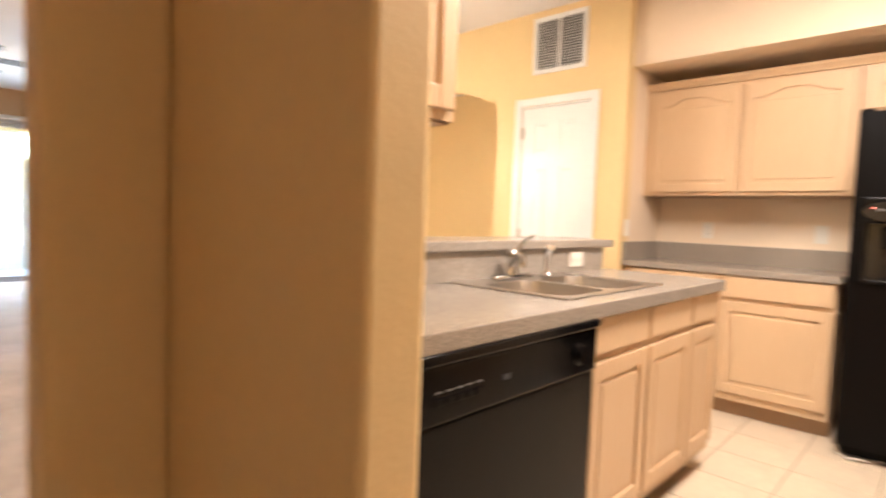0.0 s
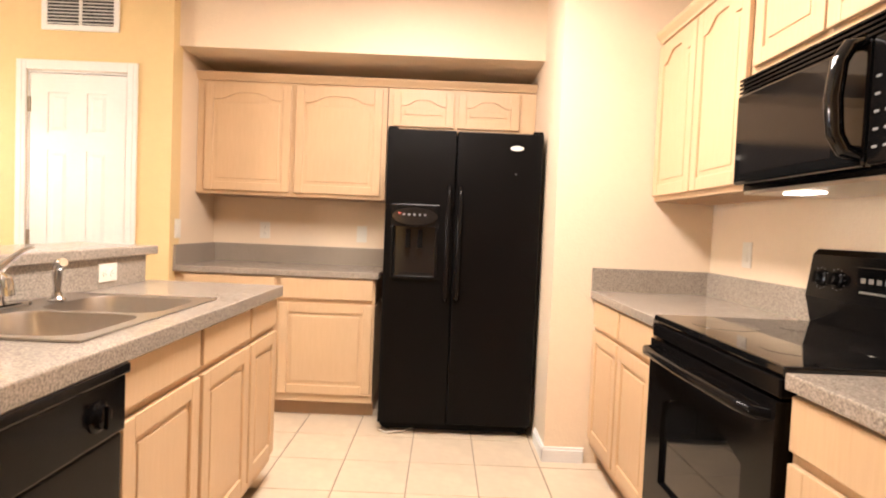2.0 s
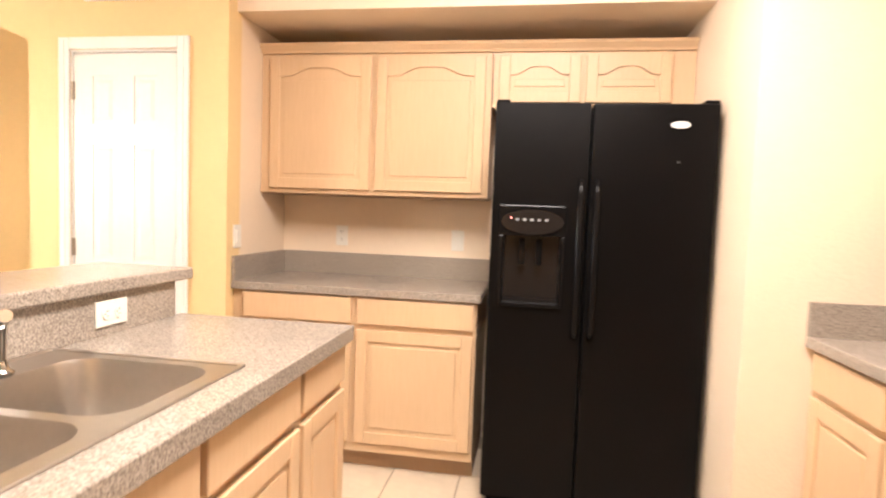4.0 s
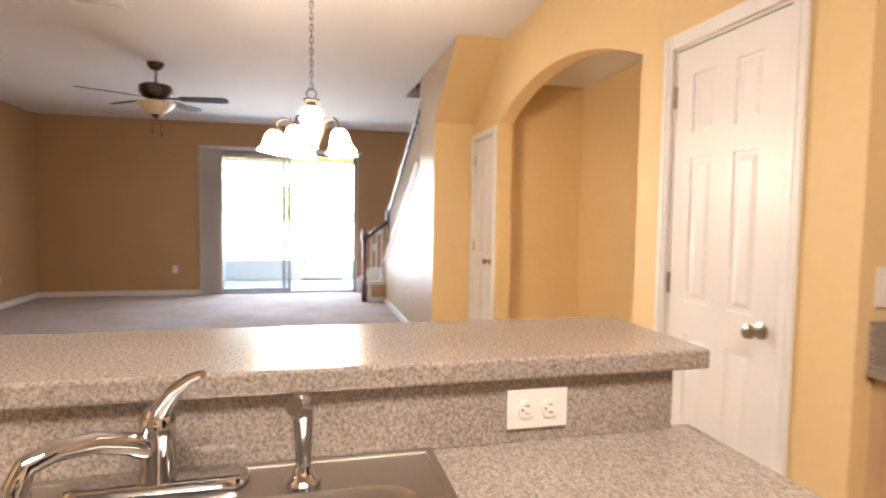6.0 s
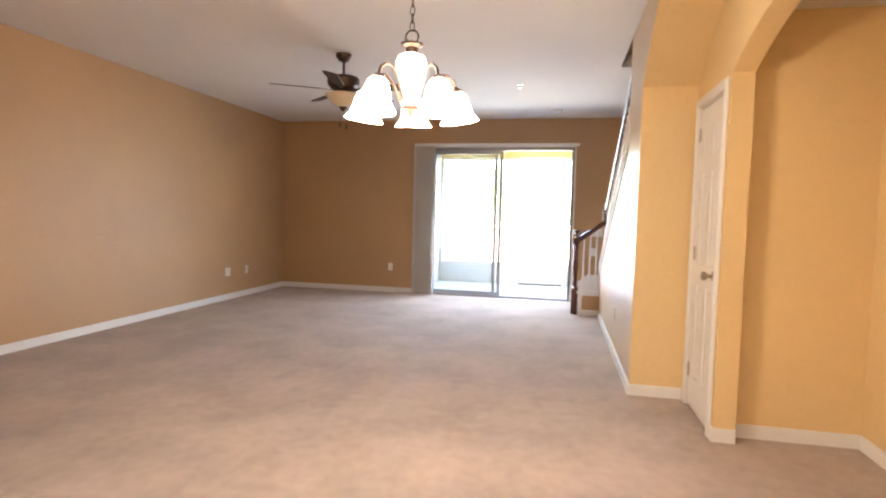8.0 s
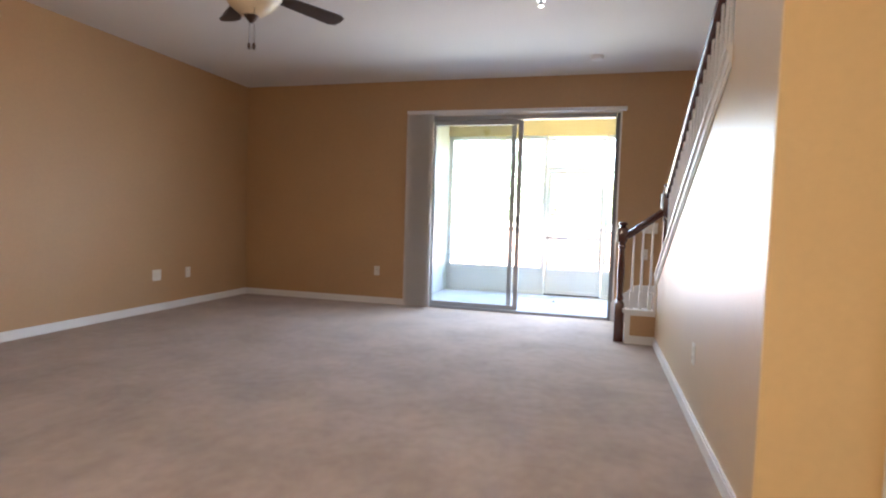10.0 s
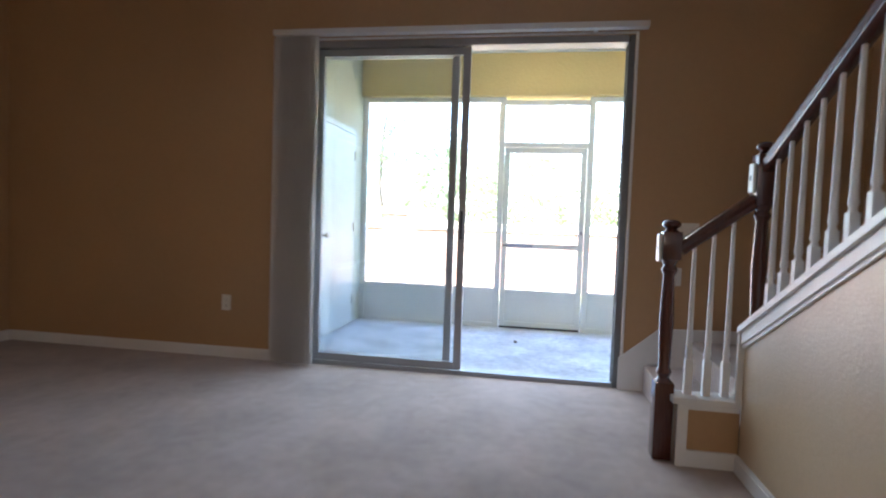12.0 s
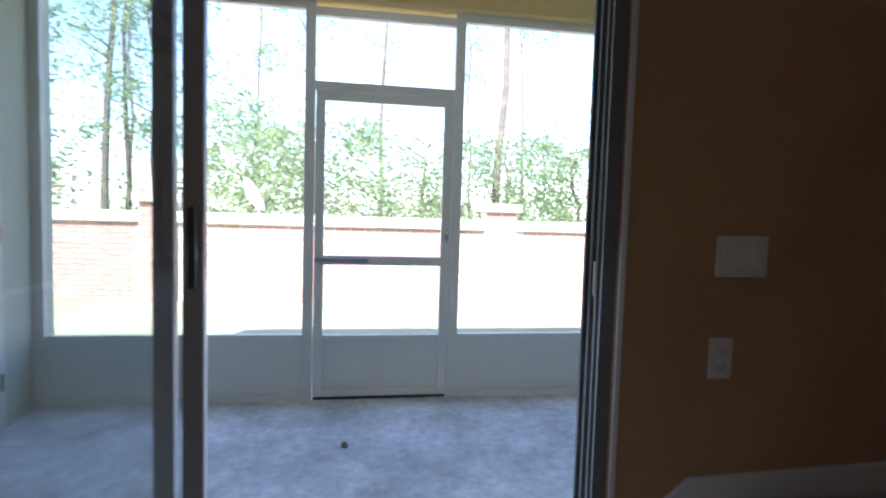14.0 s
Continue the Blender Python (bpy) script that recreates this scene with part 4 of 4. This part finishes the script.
solid("head_rail", VINYL, blocks((-9.72, -9.66, 0.42, 2.935, 2.328, 2.368), (-9.775, -9.72, 0.6, 0.63, 2.333, 2.358), (-9.775, -9.72, 2.6, 2.63, 2.333, 2.358), bevel=0.004), bl)
for i in range(15):
    y = 0.445 + i * 0.0195
    tw = 62 + 4 * math.sin(i * 1.9)
    solid("slat", VINYL, lambda bm: prism(bm, [(-0.044, 0.0), (-0.02, 0.006), (0.02, 0.006), (0.044, 0.0), (0.02, 0.0048), (-0.02, 0.0048)], "z", 0.02, 2.326), bl, pose(-9.69, y, 0, 0, 0, tw))

# ---- stair ----
RISE, RUN = 0.177, 0.328
st = thing("staircase", pose(0, 0, 0), "carpeted staircase with two lower steps and a long flight", "stairs")
st["kind"] = "structure"


def tread_box(bm, x0, x1, y0, y1, z):
    box(bm, x0, x1, y0, y1, 0.0, z, bevel=0.012)


SX0, SX1 = WEST + 0.02, -8.72
solid("step", CARPET, lambda bm: tread_box(bm, SX0, SX1, 3.02, 3.3, RISE), st)
solid("step", CARPET, lambda bm: tread_box(bm, SX0, SX1, 3.27, 4.245, 2 * RISE), st)
for i in range(10):
    x0 = -8.70 + i * RUN
    solid("step", CARPET, lambda bm: box(bm, x0 - 0.02, x0 + RUN, 3.34, 4.245, max(0, (i + 1) * RISE - 0.12), (i + 3) * RISE, bevel=0.012), st)
structure("trim_stair_skirt", WHITE, lambda bm: prism(bm, [(2.86, 0.0), (2.86, 0.21), (3.11, 0.42), (4.25, 0.45), (4.25, 0.0)], "x", WEST + 0.001, WEST + 0.018), "white skirt board along the stair foot")
curb = thing("stair_curb", pose(0, 0, 0), "plastered curb in the darkened wall paint, white trim under short balusters", "curb")
solid("core", PAINT_DIM, blocks((-8.72, -8.625, 2.96, 3.22, 0, 0.285)), curb)
solid("cap", WHITE, blocks((-8.735, -8.605, 2.93, 3.235, 0.285, 0.315), bevel=0.004), curb)
solid("facing", WHITE, blocks((-8.626, -8.612, 2.955, 3.0, 0.0, 0.285), (-8.626, -8.612, 3.0, 3.215, 0.0, 0.075), (-8.626, -8.614, 3.0, 3.215, 0.262, 0.285)), curb)


def square_turned(bm, x, y, z0, z1, half, top_block, low_block):
    """Newel: square blocks joined by a turned shaft, with a turned cap."""
    box(bm, x - half, x + half, y - half, y + half, z0, low_block, bevel=0.004)
    h = top_block[0] - low_block
    lathe(bm, [(half * 0.95, low_block), (half * 0.6, low_block + 0.02), (half * 0.85, low_block + 0.045), (half * 0.62, low_block + 0.07), (half * 0.80, low_block + h * 0.5), (half * 0.62, top_block[0] - 0.07), (half * 0.9, top_block[0] - 0.045), (half * 0.65, top_block[0] - 0.025), (half * 0.95, top_block[0])], 16, (x, y))
    box(bm, x - half, x + half, y - half, y + half, top_block[0], top_block[1], bevel=0.005)
    t = top_block[1]
    lathe(bm, [(half * 0.9, t), (half * 0.55, t + 0.012), (half * 1.0, t + 0.026), (half * 1.0, t + 0.038), (half * 0.8, t + 0.05), (half * 0.3, t + 0.056)], 16, (x, y))


n1 = thing("newel_post", pose(0, 0, 0), "dark cherry turned newel post at the stair foot", "newel post", "stair newels")
solid("post", CHERRY, lambda bm: square_turned(bm, -8.70, 2.905, 0, 1.115, 0.042, (0.93, 1.06), 0.36), n1, smooth=True)
n2 = thing("newel_post", pose(0, 0, 0), "dark cherry turned newel post at the flight's start", "newel post", "stair newels")
solid("post", CHERRY, lambda bm: square_turned(bm, -8.665, 3.275, 0.30, 1.47, 0.042, (1.19, 1.415), 0.62), n2, smooth=True)
for x, y, z in ((-8.70, 2.862, 0.985), (-8.665, 3.232, 1.31)):
    g = thing("gate_bracket", pose(x, y, z, 0, 0, -90), "small white plastic gate bracket on a newel post", "bracket")
    solid("cup", FRAMEWHITE, blocks((0, 0.014, -0.03, 0.03, -0.065, 0.065), bevel=0.005), g)
    solid("hole", GREYDARK, blocks((0.013, 0.0155, -0.008, 0.008, -0.01, 0.01)), g)


def handrail(bm, a, b):
    a, b = Vector(a), Vector(b)
    d = (b - a).normalized()
    side = d.cross(Vector((0, 0, 1))).normalized()
    up = side.cross(d)
    prof = [(-0.028, -0.03), (-0.018, -0.036), (0.018, -0.036), (0.028, -0.03), (0.022, -0.012), (0.032, 0.006), (0.026, 0.024), (0.0, 0.032), (-0.026, 0.024), (-0.032, 0.006), (-0.022, -0.012)]
    ra = [bm.verts.new(a + side * u + up * v) for u, v in prof]
    rb = [bm.verts.new(b + side * u + up * v) for u, v in prof]
    bm.faces.new(ra)
    bm.faces.new(rb[::-1])
    for i in range(len(prof)):
        bm.faces.new((ra[i], rb[i], rb[(i + 1) % len(prof)], ra[(i + 1) % len(prof)]))


rl = thing("handrail", pose(0, 0, 0), "dark cherry moulded handrail on white balusters", "handrail")
RAILUP = 0.75
solid("rail", CHERRY, lambda bm: handrail(bm, (-8.69, 2.94, 0.985), (-8.67, 3.24, 1.215)), rl, smooth=True)
solid("rail", CHERRY, lambda bm: handrail(bm, (-8.63, 3.275, rake(-8.63) + RAILUP), (-6.12, 3.275, rake(-6.12) + RAILUP)), rl, smooth=True)


def baluster(bm, x, y, z0, z1):
    sq = 0.016
    box(bm, x - sq, x + sq, y - sq, y + sq, z0, z0 + 0.16)
    lathe(bm, [(0.016, z0 + 0.16), (0.011, z0 + 0.175), (0.0165, z0 + 0.19), (0.013, z0 + 0.22), (0.0085, z1)], 10, (x, y))


for y in (3.005, 3.085, 3.165):
    solid("baluster", WHITE, lambda bm: baluster(bm, -8.675, y, 0.316, 0.985 + (y - 2.94) * 0.76 - 0.03), label="slender white turned baluster", category="baluster", group="stair balusters", smooth=True)
x = -8.53
while x < -6.15:
    solid("baluster", WHITE, lambda bm: baluster(bm, x, 3.275, rake(x) + 0.028, rake(x) + RAILUP - 0.03), label="slender white turned baluster", category="baluster", group="stair balusters", smooth=True)
    x += 0.115


def cap_rail(bm):
    for y0, y1, z0, z1 in ((3.185, 3.365, 0.0, 0.03), (3.198, 3.214, -0.055, 0.0), (3.206, 3.2145, -0.075, -0.055)):
        prism(bm, [(-8.62, rake(-8.62) + z0), (-6.1, rake(-6.1) + z0), (-6.1, rake(-6.1) + z1), (-8.62, rake(-8.62) + z1)], "y", y0, y1)
    box(bm, -8.622, -8.602, 3.19, 3.36, 0.30, rake(-8.6) + 0.02)


structure("trim_stair_cap", WHITE, cap_rail, "white cap and moulding along the stair wall")

# ---- porch ----
PXX = -11.80
structure("porch_floor", CONCRETE, blocks((-12.0, -9.80, 0.2, 5.6, -0.16, -0.02)), "worn grey painted concrete porch floor")
structure("wall_porch_side", STUCCO, blocks((-12.0, -9.92, 0.20, 0.40, -0.1, 2.9)), "pale stucco porch side wall")
structure("wall_porch_end", STUCCO, blocks((-12.0, -9.92, 5.6, 5.8, -0.1, 2.9)), "pale stucco porch end wall")
structure("wall_porch_back", STUCCO, blocks((-9.93, -9.921, 0.40, 0.615, -0.02, 2.85), (-9.93, -9.921, 2.875, 5.6, -0.02, 2.85), (-9.93, -9.921, 0.615, 2.875, 2.325, 2.85)), "pale stucco house wall on the porch")
structure("ceiling_porch", STUCCO, blocks((-12.0, -9.92, 0.40, 5.6, 2.80, 2.9)), "pale porch ceiling")
structure("beam_porch", STUCCOYEL, blocks((-11.95, -11.70, 0.40, 5.6, 2.375, 2.80)), "yellow stucco beam over the screen")
scr = thing("screen_enclosure", pose(0, 0, 0), "white aluminium screen enclosure with solid kick panels", "screen")


def posts(bm):
    for y in (0.425, 1.90, 2.80, 4.2, 5.575):
        box(bm, PXX - 0.025, PXX + 0.025, y - 0.03, y + 0.03, -0.02, 2.375, bevel=0.003)
    for y0, y1 in ((0.455, 1.87), (2.83, 4.17), (4.23, 5.545)):
        box(bm, PXX - 0.022, PXX + 0.022, y0, y1, 0.345, 0.39)
        box(bm, PXX - 0.022, PXX + 0.022, y0, y1, -0.02, 0.025)
        box(bm, PXX - 0.022, PXX + 0.022, y0, y1, 2.325, 2.375)
    box(bm, PXX - 0.022, PXX + 0.022, 1.93, 2.77, 2.295, 2.345)
    box(bm, PXX - 0.022, PXX + 0.022, 1.93, 2.77, 1.865, 1.915)


solid("posts", FRAMEWHITE, posts, scr)
for y0, y1 in ((0.455, 1.87), (2.83, 4.17), (4.23, 5.545)):
    solid("kick_panel", FRAMEWHITE, blocks((PXX - 0.006, PXX + 0.006, y0, y1, 0.025, 0.345)), scr)
pd = thing("screen_door", pose(0, 0, 0), "white aluminium screen door, shut, with kick panel", "door")
solid("frame", FRAMEWHITE, blocks((PXX - 0.018, PXX + 0.018, 1.935, 1.99, 0.0, 1.86), (PXX - 0.018, PXX + 0.018, 2.71, 2.765, 0.0, 1.86), (PXX - 0.018, PXX + 0.018, 1.99, 2.71, 1.805, 1.86), (PXX - 0.018, PXX + 0.018, 1.99, 2.71, 0.82, 0.875), (PXX - 0.018, PXX + 0.018, 1.99, 2.71, 0.345, 0.385), (PXX - 0.018, PXX + 0.018, 1.99, 2.71, 0.0, 0.05), bevel=0.003), pd)
solid("kick_panel", FRAMEWHITE, blocks((PXX - 0.005, PXX + 0.005, 1.99, 2.71, 0.05, 0.345)), pd)
solid("closer", ALU, lambda bm: tube(bm, [(PXX + 0.045, 1.945, 0.85), (PXX + 0.045, 2.25, 0.85)], 0.014, 10), pd, smooth=True)
solid("closer_arm", ALU, blocks((PXX + 0.018, PXX + 0.05, 1.94, 1.955, 0.84, 0.86), (PXX + 0.018, PXX + 0.05, 2.24, 2.26, 0.84, 0.86)), pd)
solid("latch", ALU, blocks((PXX + 0.018, PXX + 0.05, 2.725, 2.75, 0.98, 1.02), bevel=0.005), pd)
# Dark strip in the gap under the door, painting the shade there.
solid("gap_shade", GREYDARK, blocks((PXX - 0.01, PXX + 0.012, 1.94, 2.76, -0.019, 0.0)), pd)
pdr = thing("door_3", pose(-11.43, 0.402, -0.015, 0, 0, 180), "flat pale storage door on the porch, shut", "door")
pdr["kind"] = "structure"
solid("leaf", FRAMEWHITE, blocks((-0.90, 0, -0.03, -0.004, 0.02, 1.93), bevel=0.003), pdr)
solid("jamb", FRAMEWHITE, blocks((0.004, 0.05, -0.02, 0, 0, 1.985), (-0.95, -0.905, -0.02, 0, 0, 1.985), (-0.905, 0.004, -0.02, 0, 1.94, 1.985)), pdr)
solid("knob", NICKEL, lambda bm: lathe(bm, [(0.030, 0), (0.012, 0.008), (0.011, 0.034), (0.026, 0.042), (0.026, 0.060), (0.010, 0.068)], 18), pdr, pose(-0.83, -0.03, 0.93, 90), smooth=True)
for z in (0.25, 1.0, 1.72):
    solid("hinge", NICKEL, blocks((-0.006, 0.008, -0.04, -0.022, z - 0.045, z + 0.045)), pdr)
pl = thing("porch_lamp", pose(-10.85, 2.33, 2.80), "lit white dome lamp on the porch ceiling", "lamp")
solid("base", WHITE, lambda bm: lathe(bm, [(0.10, -0.001), (0.10, -0.02), (0.05, -0.03), (0.05, -0.10), (0.09, -0.105)], 20), pl, smooth=True)
solid("dome", PORCHGLOW, lambda bm: lathe(bm, [(0.095, -0.105), (0.105, -0.15), (0.085, -0.20), (0.03, -0.22)], 20), pl, smooth=True)
solid("dry_leaf", BARK, lambda bm: prism(bm, [(-0.03, 0), (-0.01, 0.018), (0.02, 0.012), (0.035, -0.005), (0.005, -0.018)], "z", 0.0, 0.008), m=pose(-11.10, 2.14, -0.019, 6, 4, 20), label="small dark dead leaf on the porch floor", category="leaf")

# ---- outside ----


def satellite_dish(m):
    d = thing("satellite_dish", m, "small white satellite dish on the brick wall cap", "satellite dish")
    solid("reflector", FRAMEWHITE, lambda bm: lathe(bm, [(0.02, -0.045), (0.12, -0.035), (0.20, -0.008), (0.245, 0.022), (0.25, 0.020), (0.205, -0.016), (0.12, -0.043), (0.02, -0.053)], 24), d, pose(0, -0.02, 0.25, 62, 0, 205), smooth=True)
    solid("mast", ALU, lambda bm: tube(bm, [(0, 0.06, 0.0), (0, 0.06, 0.15), (0, 0.02, 0.22)], 0.02, 8), d, smooth=True)
    solid("foot", ALU, blocks((-0.07, 0.07, 0.0, 0.12, 0.0, 0.012)), d)
    solid("feed_arm", GREYDARK, lambda bm: tube(bm, [(0, 0.03, 0.10), (0.12, 0.18, 0.16), (0.16, 0.24, 0.24)], 0.012, 6), d, smooth=True)


satellite_dish(pose(-16.1, 0.87, 1.07))
structure("ground", GRASS, lambda bm: [box(bm, -400, -12.0, -400, 400, -0.6, -0.10), box(bm, -12.0, 400, -400, 0.19, -0.6, -0.115), box(bm, -12.0, 400, 5.81, 400, -0.6, -0.115)], "sunlit patchy lawn reaching into the distance")
GX = -16.0
gw = thing("garden_wall", pose(0, 0, 0), "red brick garden wall with piers and pale stone cap", "wall")
gw["kind"] = "structure"
solid("core", MORTAR, blocks((GX - 0.19, GX - 0.008, -12, 14, -0.12, 0.93)), gw)
solid("cap", CAP, blocks((GX - 0.24, GX + 0.05, -12, 14, 0.93, 1.07), bevel=0.012), gw)
PIERS = (-5.0, -0.3, 4.25, 8.8)
for py in PIERS:
    solid("pier_core", MORTAR, blocks((GX - 0.3, GX + 0.052, py - 0.222, py + 0.222, -0.12, 1.19)), gw)
    solid("pier_cap", CAP, blocks((GX - 0.36, GX + 0.11, py - 0.29, py + 0.29, 1.19, 1.30), bevel=0.015), gw)


def trunk_tree(seed, x, y, h, r, spread, leaves, low):
    rnd = random.Random(seed)
    t = thing("pine_tree" if low > 4 else "broadleaf_tree", pose(x, y, -0.12), "tall bare-trunked pine with thin sunlit crown" if low > 4 else "leafy green tree behind the brick wall", "tree", "trees behind the wall")

    def wood_part(bm):
        top = Vector((rnd.uniform(-0.5, 0.5), rnd.uniform(-0.5, 0.5), h))
        line = [Vector((0, 0, 0)).lerp(top, i / 6) + Vector((rnd.uniform(-0.1, 0.1), rnd.uniform(-0.1, 0.1), 0)) * (i > 0) for i in range(7)]
        tube(bm, line, [r * (1 - 0.8 * i / 6) for i in range(7)], 8)
        for k in range(12):
            z = rnd.uniform(low, h * 0.95)
            a = rnd.uniform(0, 6.28)
            p = Vector((0, 0, 0)).lerp(top, z / h)
            L = spread * rnd.uniform(0.4, 0.9)
            e = p + Vector((math.cos(a) * L, math.sin(a) * L, rnd.uniform(0.1, 0.6) * L))
            tube(bm, [p, p.lerp(e, 0.5) + Vector((0, 0, 0.08)), e], [r * 0.3, r * 0.18, r * 0.06], 5)
    solid("trunk", BARK, wood_part, t, smooth=True)

    def crown_part(bm):
        clumps = []
        for _ in range(max(8, leaves // 60)):
            a, z = rnd.uniform(0, 6.28), rnd.uniform(low, h * 1.02)
            q = spread * math.sqrt(rnd.random()) * (1.0 if low < 4 else 0.8)
            clumps.append((Vector((math.cos(a) * q, math.sin(a) * q, z)), rnd.uniform(0.25, 0.7) * spread * 0.5))
        for _ in range(leaves):
            c, rad = rnd.choice(clumps)
            p = c + Vector((rnd.gauss(0, 1), rnd.gauss(0, 1), rnd.gauss(0, 0.7))) * rad * 0.6
            s = rnd.uniform(0.035, 0.085)
            u = Vector((rnd.uniform(-1, 1), rnd.uniform(-1, 1), rnd.uniform(-0.6, 0.6))).normalized()
            v = u.orthogonal().normalized()
            vs = [bm.verts.new(p + d) for d in (-u * s, v * s * 0.45, u * s, -v * s * 0.45)]
            bm.faces.new(vs)
    solid("foliage", LEAF, crown_part, t)


rnd = random.Random(7)
k = 0
for y in range(-20, 22, 2):
    k += 1
    trunk_tree(k, -19.5 - rnd.uniform(0, 4), y + rnd.uniform(-0.8, 0.8), rnd.uniform(2.6, 4.6) + (3.0 if -5 < y < 0 else 0), 0.08, 1.7, 5200 if -9 < y < 9 else 2000, 0.5)
for i in range(22):
    trunk_tree(100 + i, -22 - rnd.uniform(0, 12), -22 + i * 2.1 + rnd.uniform(-0.8, 0.8), rnd.uniform(10, 15), rnd.uniform(0.07, 0.14), 1.7, 1000, 5.5)

# ---- pieces: tiles and bricks ----
TS, TG = 0.333, 0.006


def tile_at(parent, x0, y0, x1, y1, cache={}):
    key = (round(x1 - x0, 3), round(y1 - y0, 3))
    if key not in cache:
        bm = bmesh.new()
        box(bm, 0, key[0], 0, key[1], -0.006, 0.0, bevel=0.002 if min(key) > 0.02 else 0)
        bmesh.ops.recalc_face_normals(bm, faces=bm.faces)
        me = bpy.data.meshes.new("tile")
        bm.to_mesh(me)
        bm.free()
        me.materials.append(TILE)
        cache[key] = me
    ob = new("tile", cache[key])
    ob.parent = parent
    ob.location = (x0, y0, 0.0)


bed = bpy.data.objects["floor_kitchen_bed"]
for i in range(-5, 6):
    for j in range(-2, 9):
        x0, y0 = 0.288 - 0.333 + i * TS - 0.333 * 0, 3.06 - 6 * TS + j * TS
        if x0 < -1.34 or x0 + TS > 1.5 or y0 > 4.1 or (x0 + TS < -0.63 and 0.8 < y0 + TS < 2.8):
            continue
        tile_at(bed, x0 + TG / 2, y0 + TG / 2, x0 + TS - TG / 2, y0 + TS - TG / 2)
BL, BH = 0.205, 0.0675
bm = bmesh.new()
box(bm, -0.095, 0.095, -0.05, 0.0, -0.029, 0.029, bevel=0.0)
brick_mesh = bpy.data.meshes.new("brick")
bmesh.ops.recalc_face_normals(bm, faces=bm.faces)
bm.to_mesh(brick_mesh)
bm.free()
brick_mesh.materials.append(BRICK)
rest = bmesh.new()
count = 0
for row in range(15):
    z = -0.10 + 0.035 + row * BH
    y = -11.9 + (BL / 2 if row % 2 else 0)
    while y < 13.9:
        if all(abs(y - p) > 0.31 for p in PIERS):
            x = GX
            if 2.5 < y < 6.6 and count < 300:
                ob = new("brick", brick_mesh)
                ob.parent = gw
                ob.matrix_local = pose(x, y, z, 0, 0, -90)
                count += 1
            else:
                box(rest, x - 0.04, x, y - 0.095, y + 0.095, z - 0.029, z + 0.029)
        y += BL
for row in range(19):
    z = -0.10 + 0.035 + row * BH
    for p in PIERS:
        for d in (-0.11, 0.11):
            box(rest, GX + 0.01, GX + 0.058, p + d - 0.1, p + d + 0.1, z - 0.029, z + 0.029)
bmesh.ops.recalc_face_normals(rest, faces=rest.faces)
me = bpy.data.meshes.new("bricks")
rest.to_mesh(me)
rest.free()
me.materials.append(BRICK)
ob = tagged(new("bricks", me), kind="stuff")
ob.parent = gw
